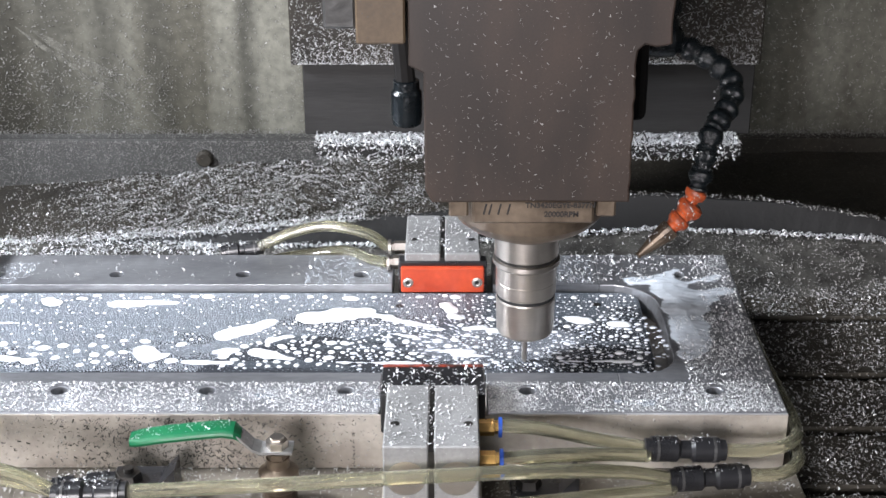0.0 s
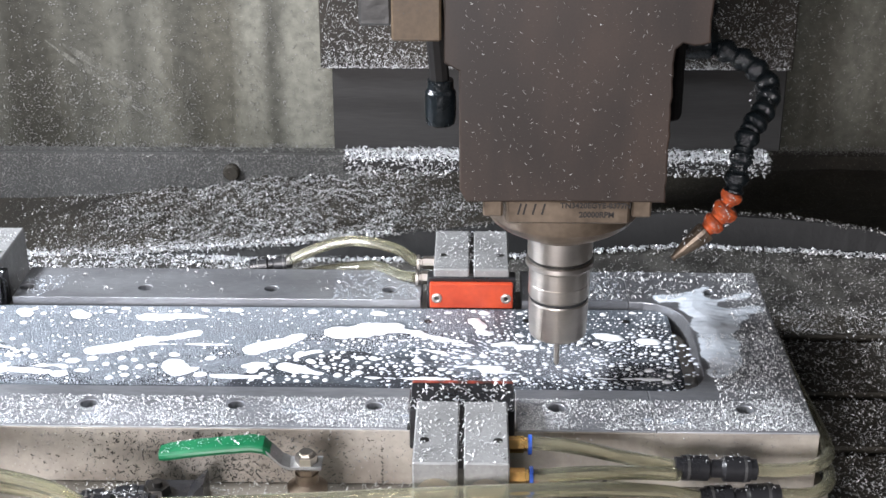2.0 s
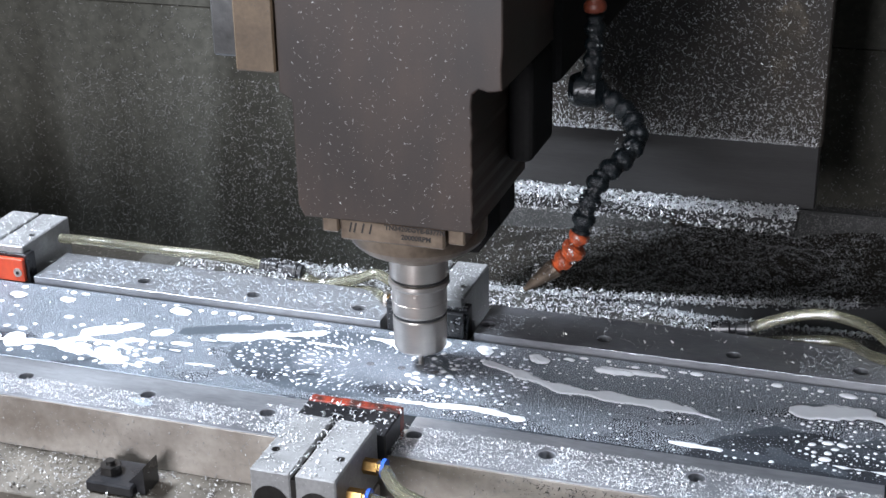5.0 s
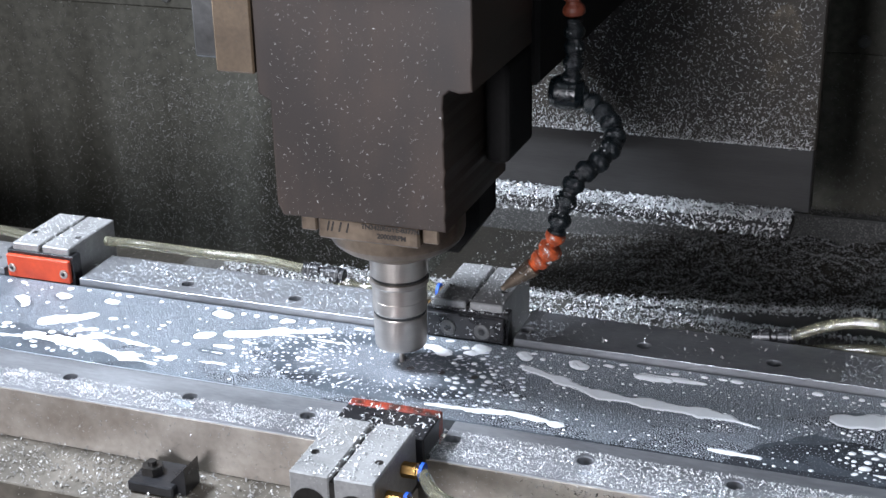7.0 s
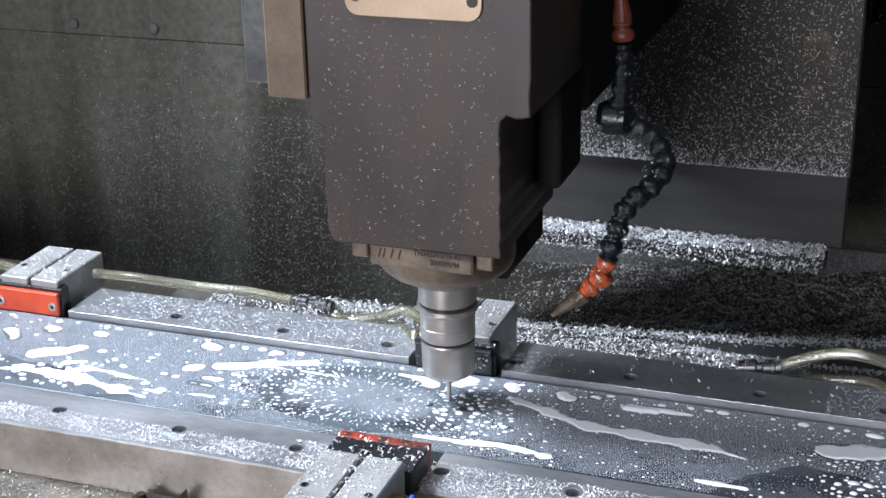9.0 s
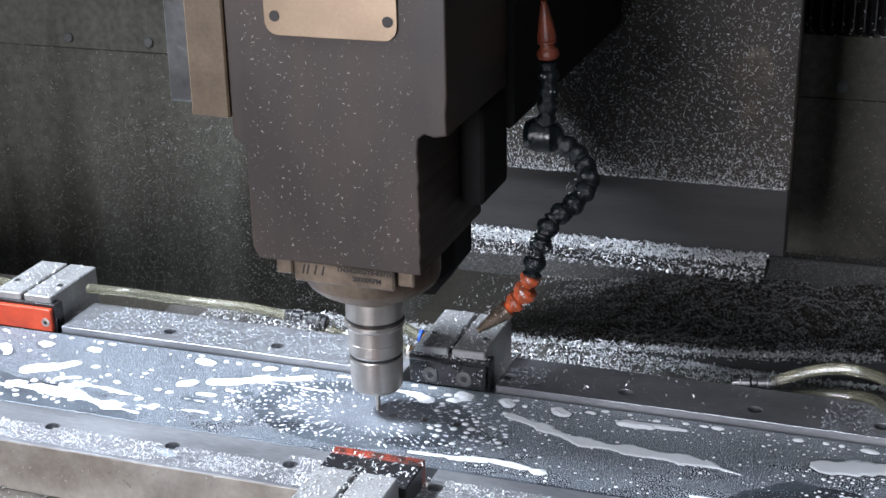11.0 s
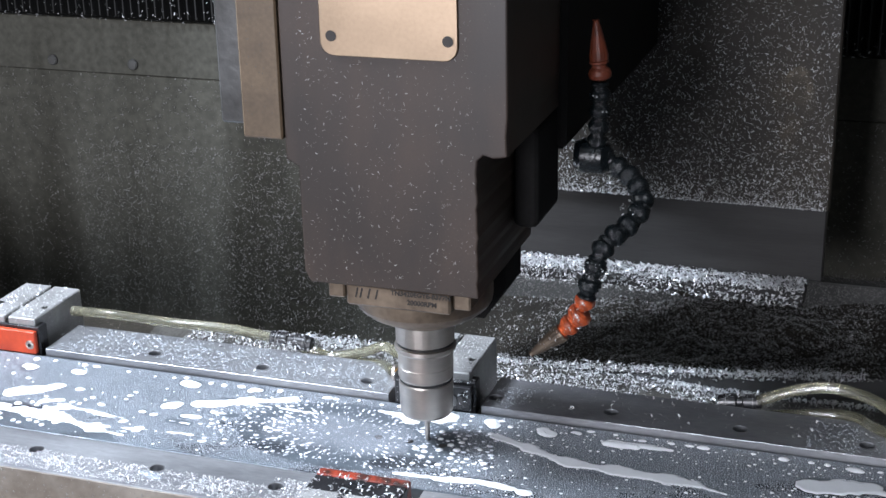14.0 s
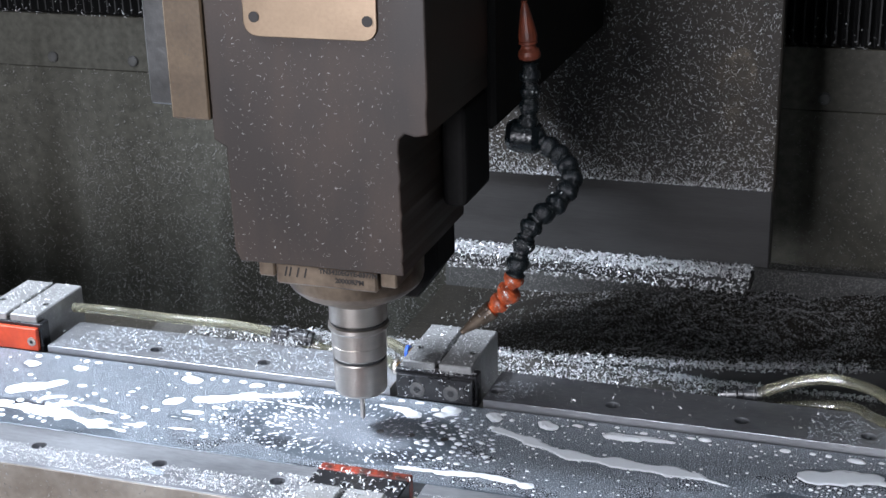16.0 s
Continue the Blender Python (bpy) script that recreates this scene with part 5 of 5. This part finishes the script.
pool([(-0.602, 0.166, -0.596, 0.162, 0.0056), (-0.547, 0.169, -0.540, 0.168, 0.0040), (-0.424, 0.177, -0.415, 0.175, 0.0058), (-0.352, 0.180, -0.346, 0.181, 0.0040), (-0.640, 0.150, -0.625, 0.135, 0.0050)], "white blobs of milky coolant along the back edge of the workpiece")
puddle("coolant_puddle", [(0.487, 0.200, 0.510, 0.202, 0.010), (0.516, 0.192, 0.526, 0.150, 0.016), (0.526, 0.150, 0.556, 0.166, 0.009), (0.527, 0.140, 0.526, 0.085, 0.017), (0.526, 0.09, 0.517, 0.056, 0.010), (0.530, 0.176, 0.574, 0.182, 0.006), (0.52, 0.19, 0.568, 0.214, 0.005), (0.505, 0.204, 0.53, 0.226, 0.006), (0.395, 0.212, 0.400, 0.222, 0.005)], 0.0, "splash_white", "pale splash of milky coolant on the plate", 0.003, 0.005, 0.16)


film = []
for k in range(60):
    x, y, r = rng.uniform(-0.95, 0.50), rng.uniform(-0.026, -0.008), 0.0004 + 0.0018 * rng.random() ** 2
    film.append((x, y, x + rng.uniform(0.005, 0.03), y + rng.uniform(-0.004, 0.004), r))
puddle("coolant_film", film, 0.0, "splash", "thin milky coolant film dried among the chips of the plate", 0.004, 0.003, 0.15)


def segment_distance(x, y, s):
    ax, ay, bx, by, r = s
    dx, dy = bx - ax, by - ay
    t = max(0.0, min(1.0, ((x - ax) * dx + (y - ay) * dy) / (dx * dx + dy * dy + 1e-12)))
    return math.hypot(x - ax - t * dx, y - ay - t * dy) - r


def by_column(segs):
    out = collections.defaultdict(list)
    for seg in segs:
        for cx in range(int(math.floor((min(seg[0], seg[2]) - 0.015) / 0.02)), int(math.floor((max(seg[0], seg[2]) + 0.015) / 0.02)) + 1):
            out[cx].append(seg)
    return out


CELLS, REST_CELLS = by_column(POOLS), by_column(RESTING)


def near_puddle(x, y, cells=CELLS):
    return min((segment_distance(x, y, s) for s in cells[int(math.floor(x / 0.02))]), default=1.0)


def washed(x, y):
    """1 where the jet has swept the metal dark and clean, 0 where it is fogged."""
    wave = 0.022 * noise.noise(Vector((x * 11, 2.0, 0.0))) + 0.010 * noise.noise(Vector((x * 37, y * 20, 5.0)))
    edge = float(np.interp(x, (-0.50, -0.38, 0.07, 0.17, 0.28, 0.37), (0.090, 0.010, 0.010, 0.112, 0.115, 0.200)))
    return 1.0 if y < edge + wave else 0.0


TAKEN = collections.defaultdict(list)


def free(x, y, r, gap):
    """True where a drop touches none of those laid before it."""
    i, j = int(x // 0.008), int(y // 0.008)
    for a in (i - 1, i, i + 1):
        for b in (j - 1, j, j + 1):
            for u, v, q in TAKEN[a, b]:
                if (x - u) ** 2 + (y - v) ** 2 < (r + q + gap) ** 2:
                    return False
    TAKEN[i, j].append((x, y, r))
    return True


def drops(name, rows, mat, label, sides=8, floor_z=WZ):
    """Flat domes: x, y, half length, half width, turn."""
    verts, faces = [], []
    for x, y, a, b, turn in rows:
        base = len(verts)
        c, s = math.cos(turn), math.sin(turn)
        for k, (rr, hh) in enumerate(((1.0, -0.0001), (0.72, 0.30))):
            for j in range(sides):
                t = 2 * math.pi * j / sides
                u, v = a * rr * math.cos(t), b * rr * math.sin(t)
                verts.append((x + u * c - v * s, y + u * s + v * c, floor_z + (hh * b if k else hh)))
        verts.append((x, y, floor_z + 0.42 * b))
        for j in range(sides):
            j2 = (j + 1) % sides
            faces.append((base + j, base + j2, base + sides + j2, base + sides + j))
            faces.append((base + sides + j, base + sides + j2, base + 2 * sides))
    me = bpy.data.meshes.new(name)
    me.from_pydata(verts, [], faces)
    me.materials.append(M[mat])
    for p in me.polygons:
        p.use_smooth = True
    return tagged(new(name, me), label, "droplets", kind="stuff")


def sow(count, x0, x1, y0, y1, lo, hi, power, gap, want=None, longer=0.3, cells=CELLS):
    rows = []
    for k in range(count * 12):
        if len(rows) == count:
            break
        x, y, r = rng.uniform(x0, x1), rng.uniform(y0, y1), lo + (hi - lo) * rng.random() ** power
        if (want is not None and washed(x, y) != want) or near_puddle(x, y, cells) < r + 0.0012 or not free(x, y, r, gap):
            continue
        if cells is REST_CELLS and ((x + 0.225) / 0.11) ** 2 + ((y - 0.117) / 0.062) ** 2 < 1 and rng.random() < 0.88:
            continue
        rows.append((x, y, r * (1 + longer * rng.random()), r, rng.normal(0, 0.3)))
    return rows


# from large to small, so that the small beads fill the gaps
rows = []
for x in np.arange(-0.7, 0.47, 0.021):
    if rng.random() < 0.8:
        r = 0.0022 + 0.0022 * rng.random() ** 2
        px, py = x + rng.uniform(-0.008, 0.008), 0.1895 - r - 0.005 * rng.random()
        if near_puddle(px, py) > r and free(px, py, r, 0.001):
            rows.append((px, py, r * (1 + 1.2 * rng.random() ** 2), r, rng.normal(0, 0.15)))
swept = sow(22, 0.09, 0.20, 0.052, 0.120, 0.0022, 0.0040, 1.5, 0.0025, 1.0, 0.7)
rows += sow(24, 0.20, 0.36, 0.052, 0.120, 0.0022, 0.0040, 1.5, 0.0025, 1.0, 0.7)
rows += sow(34, 0.33, 0.485, 0.055, 0.140, 0.0020, 0.0034, 1.5, 0.003, 1.0, 0.5)
swept += sow(24, -0.10, 0.09, 0.052, 0.108, 0.0024, 0.0042, 1.2, 0.004, None, 0.7)
rows += sow(34, -0.165, -0.085, 0.080, 0.178, 0.0016, 0.0034, 1.0, 0.001, None, 0.4)
rows += sow(26, -0.70, -0.30, 0.075, 0.150, 0.0016, 0.0032, 1.6, 0.003, None, 1.0)
rows += sow(210, 0.12, 0.37, 0.048, 0.135, 0.0009, 0.0022, 1.6, 0.0014, None)
rows += sow(420, 0.32, 0.487, 0.046, 0.188, 0.0008, 0.0018, 1.4, 0.0013, None)
rows += sow(110, -0.12, 0.10, 0.048, 0.135, 0.0008, 0.0018, 2.0, 0.002, None)
rows += sow(120, -0.70, -0.12, 0.048, 0.188, 0.0008, 0.0017, 2.0, 0.003, None)
rows += sow(160, -0.10, 0.33, 0.150, 0.190, 0.0008, 0.0017, 2.0, 0.002, None)
driven.append(drops("coolant_drops", swept, "milk", "white drops of milky coolant swept along by the jet", 12))
drops("coolant_drops", rows, "milk", "white drops of milky coolant on the workpiece", 12)
TAKEN.clear()
for x, y, a, b, turn in rows:
    TAKEN[int(x // 0.008), int(y // 0.008)].append((x, y, b))
rows = sow(24000, -0.66, 0.33, 0.044, 0.191, 0.00050, 0.00105, 1.6, 0.00035, 0.0, cells=REST_CELLS)
rows += sow(9000, -0.70, 0.33, 0.044, 0.191, 0.0003, 0.0005, 1.0, 0.0002, 0.0, cells=REST_CELLS)
rows += sow(2600, 0.30, 0.487, 0.044, 0.191, 0.0003, 0.0007, 1.5, 0.0004)
rows += sow(2200, -0.70, 0.33, 0.044, 0.191, 0.0003, 0.0006, 1.5, 0.0015, 1.0, cells=REST_CELLS)
drops("coolant_mist_drops", rows, "drop", "fine droplets beading on the workpiece", 6)
for x, y in ((-0.135, 0.1215), (-0.167, 0.1212), (-0.197, 0.121), (0.36, 0.168), (0.27, 0.165), (0.45, 0.168), (0.45, 0.06)):
    part("drilled_hole", lathe([(0.0038, WZ + 0.0005), (0.0036, WZ + 0.0003), (0.0001, WZ + 0.0003)], 16, (x, y, 0)), "steel_dark", work)

rows = []
while len(rows) < 5200:
    x, y, r = rng.uniform(-0.66, 0.45), rng.uniform(0.199, 0.259), 0.0003 + 0.0008 * rng.random() ** 2.5
    if min(abs(x - c) for c in CLAMP_BACK) > 0.049 and all(math.hypot(x - hx, y - hy) > 0.009 for hx, hy in HOLES) and noise.noise(Vector((x * 9, y * 30, 7.0))) > -0.25 and not -0.08 < x < 0.18:
        rows.append((x, y, r * (1 + rng.random()), r, rng.uniform(0, 3)))
drops("coolant_beads", rows, "drop", "water beads standing on the back rim of the plate", 6, 0.0)

# spray marks that travel with the tool
rows = []
TAKEN.clear()
for k in range(1600):
    t, d = rng.uniform(0, 2 * math.pi), 0.026 + 0.095 * rng.random() ** 0.7
    x, y = d * math.cos(t) * 1.15 - 0.012, d * math.sin(t)
    r = (0.00055 + 0.0012 * rng.random() ** 1.6) * (0.6 + d * 7)
    if -0.052 < y < 0.056 and free(x * 0.7, y, r, 0.0012):
        rows.append((x, y, r * (1.15 + (2.2 if d < 0.07 else 0.7) * rng.random()), r, math.atan2(y, x + 0.012) + rng.normal(0, 0.12)))
splash = drops("coolant_splash", rows, "milk_thin", "short radial streaks of milky coolant thrown out round the drill", 8)
veil = puddle("coolant_veil", [(-0.035, 0.004, 0.02, 0.0, 0.040), (-0.075, 0.0, -0.03, 0.0, 0.030)], 0.0, "veil", "thin milky veil of coolant spreading from the drill", 0.006, 0.004, 0.03)

n = 900
stuff(flakes("swarf", np.c_[rng.uniform(-1.4, 0.6, n), np.full(n, WALL_Y - 0.036), 0.172 + 0.05 * rng.random(n) ** 2], (0, -1, 0), 0.0015, 0.005, "chip", 0.8, seed=80), "chips caught in the pleats of the bellows")


def motions():
    head_rows = [(t, pose(x, y, z)) for t, x, y, z in HEAD]
    walk(head, head_rows)
    walk(slide, [(t, pose(x, 0, z)) for t, x, y, z in HEAD])
    walk(carriage, [(t, pose(x, 0, 0)) for t, x, y, z in HEAD])
    walk(stream, [(t, pose(dx, 0, 0)) for t, dx in ((0, 0.20), (1.6, 0.24), (2.4, 0.44), (3, 0.50), (3.5, 0.375), (4, 0.25), (4.5, 0.13), (5, 0.03), (5.5, 0), (16, 0))])
    walk(run, [(t, pose(dx, 0, 0)) for t, dx in ((0, -0.22), (2.4, -0.22), (3.2, -0.08), (3.8, 0), (16, 0))])
    walk(fan, [(t, pose(dx, -0.09 * dx, 0)) for t, dx in ((0, 0.20), (1.6, 0.24), (2.4, 0.50), (3, 0.52), (3.5, 0.40), (4, 0.28), (4.5, 0.15), (5, 0.04), (5.5, 0), (16, 0))])
    for thing in driven:
        walk(thing, [(t, pose(dx, 0, 0)) for t, dx in ((0, 0), (2.9, 0), (3.5, -0.12), (4, -0.26), (4.5, -0.44), (5, -0.60), (5.5, -0.68), (6, -0.70), (16, -0.70))])
    foot = [(0, 0.378, 0.090), (2.0, 0.378, 0.090), (2.2, 0.350, 0.100), (2.5, 0.272, 0.112), (3, 0.152, 0.114), (3.5, 0.030, 0.116), (4, -0.09, 0.117), (4.5, -0.16, 0.118), (5, -0.175, 0.118), (7, -0.214, 0.118), (16, -0.214, 0.117)]
    walk(splash, [(t, pose(x, y, 0)) for t, x, y in foot])
    walk(veil, [(t, pose(x, y, WZ)) for t, x, y in foot])


motions()
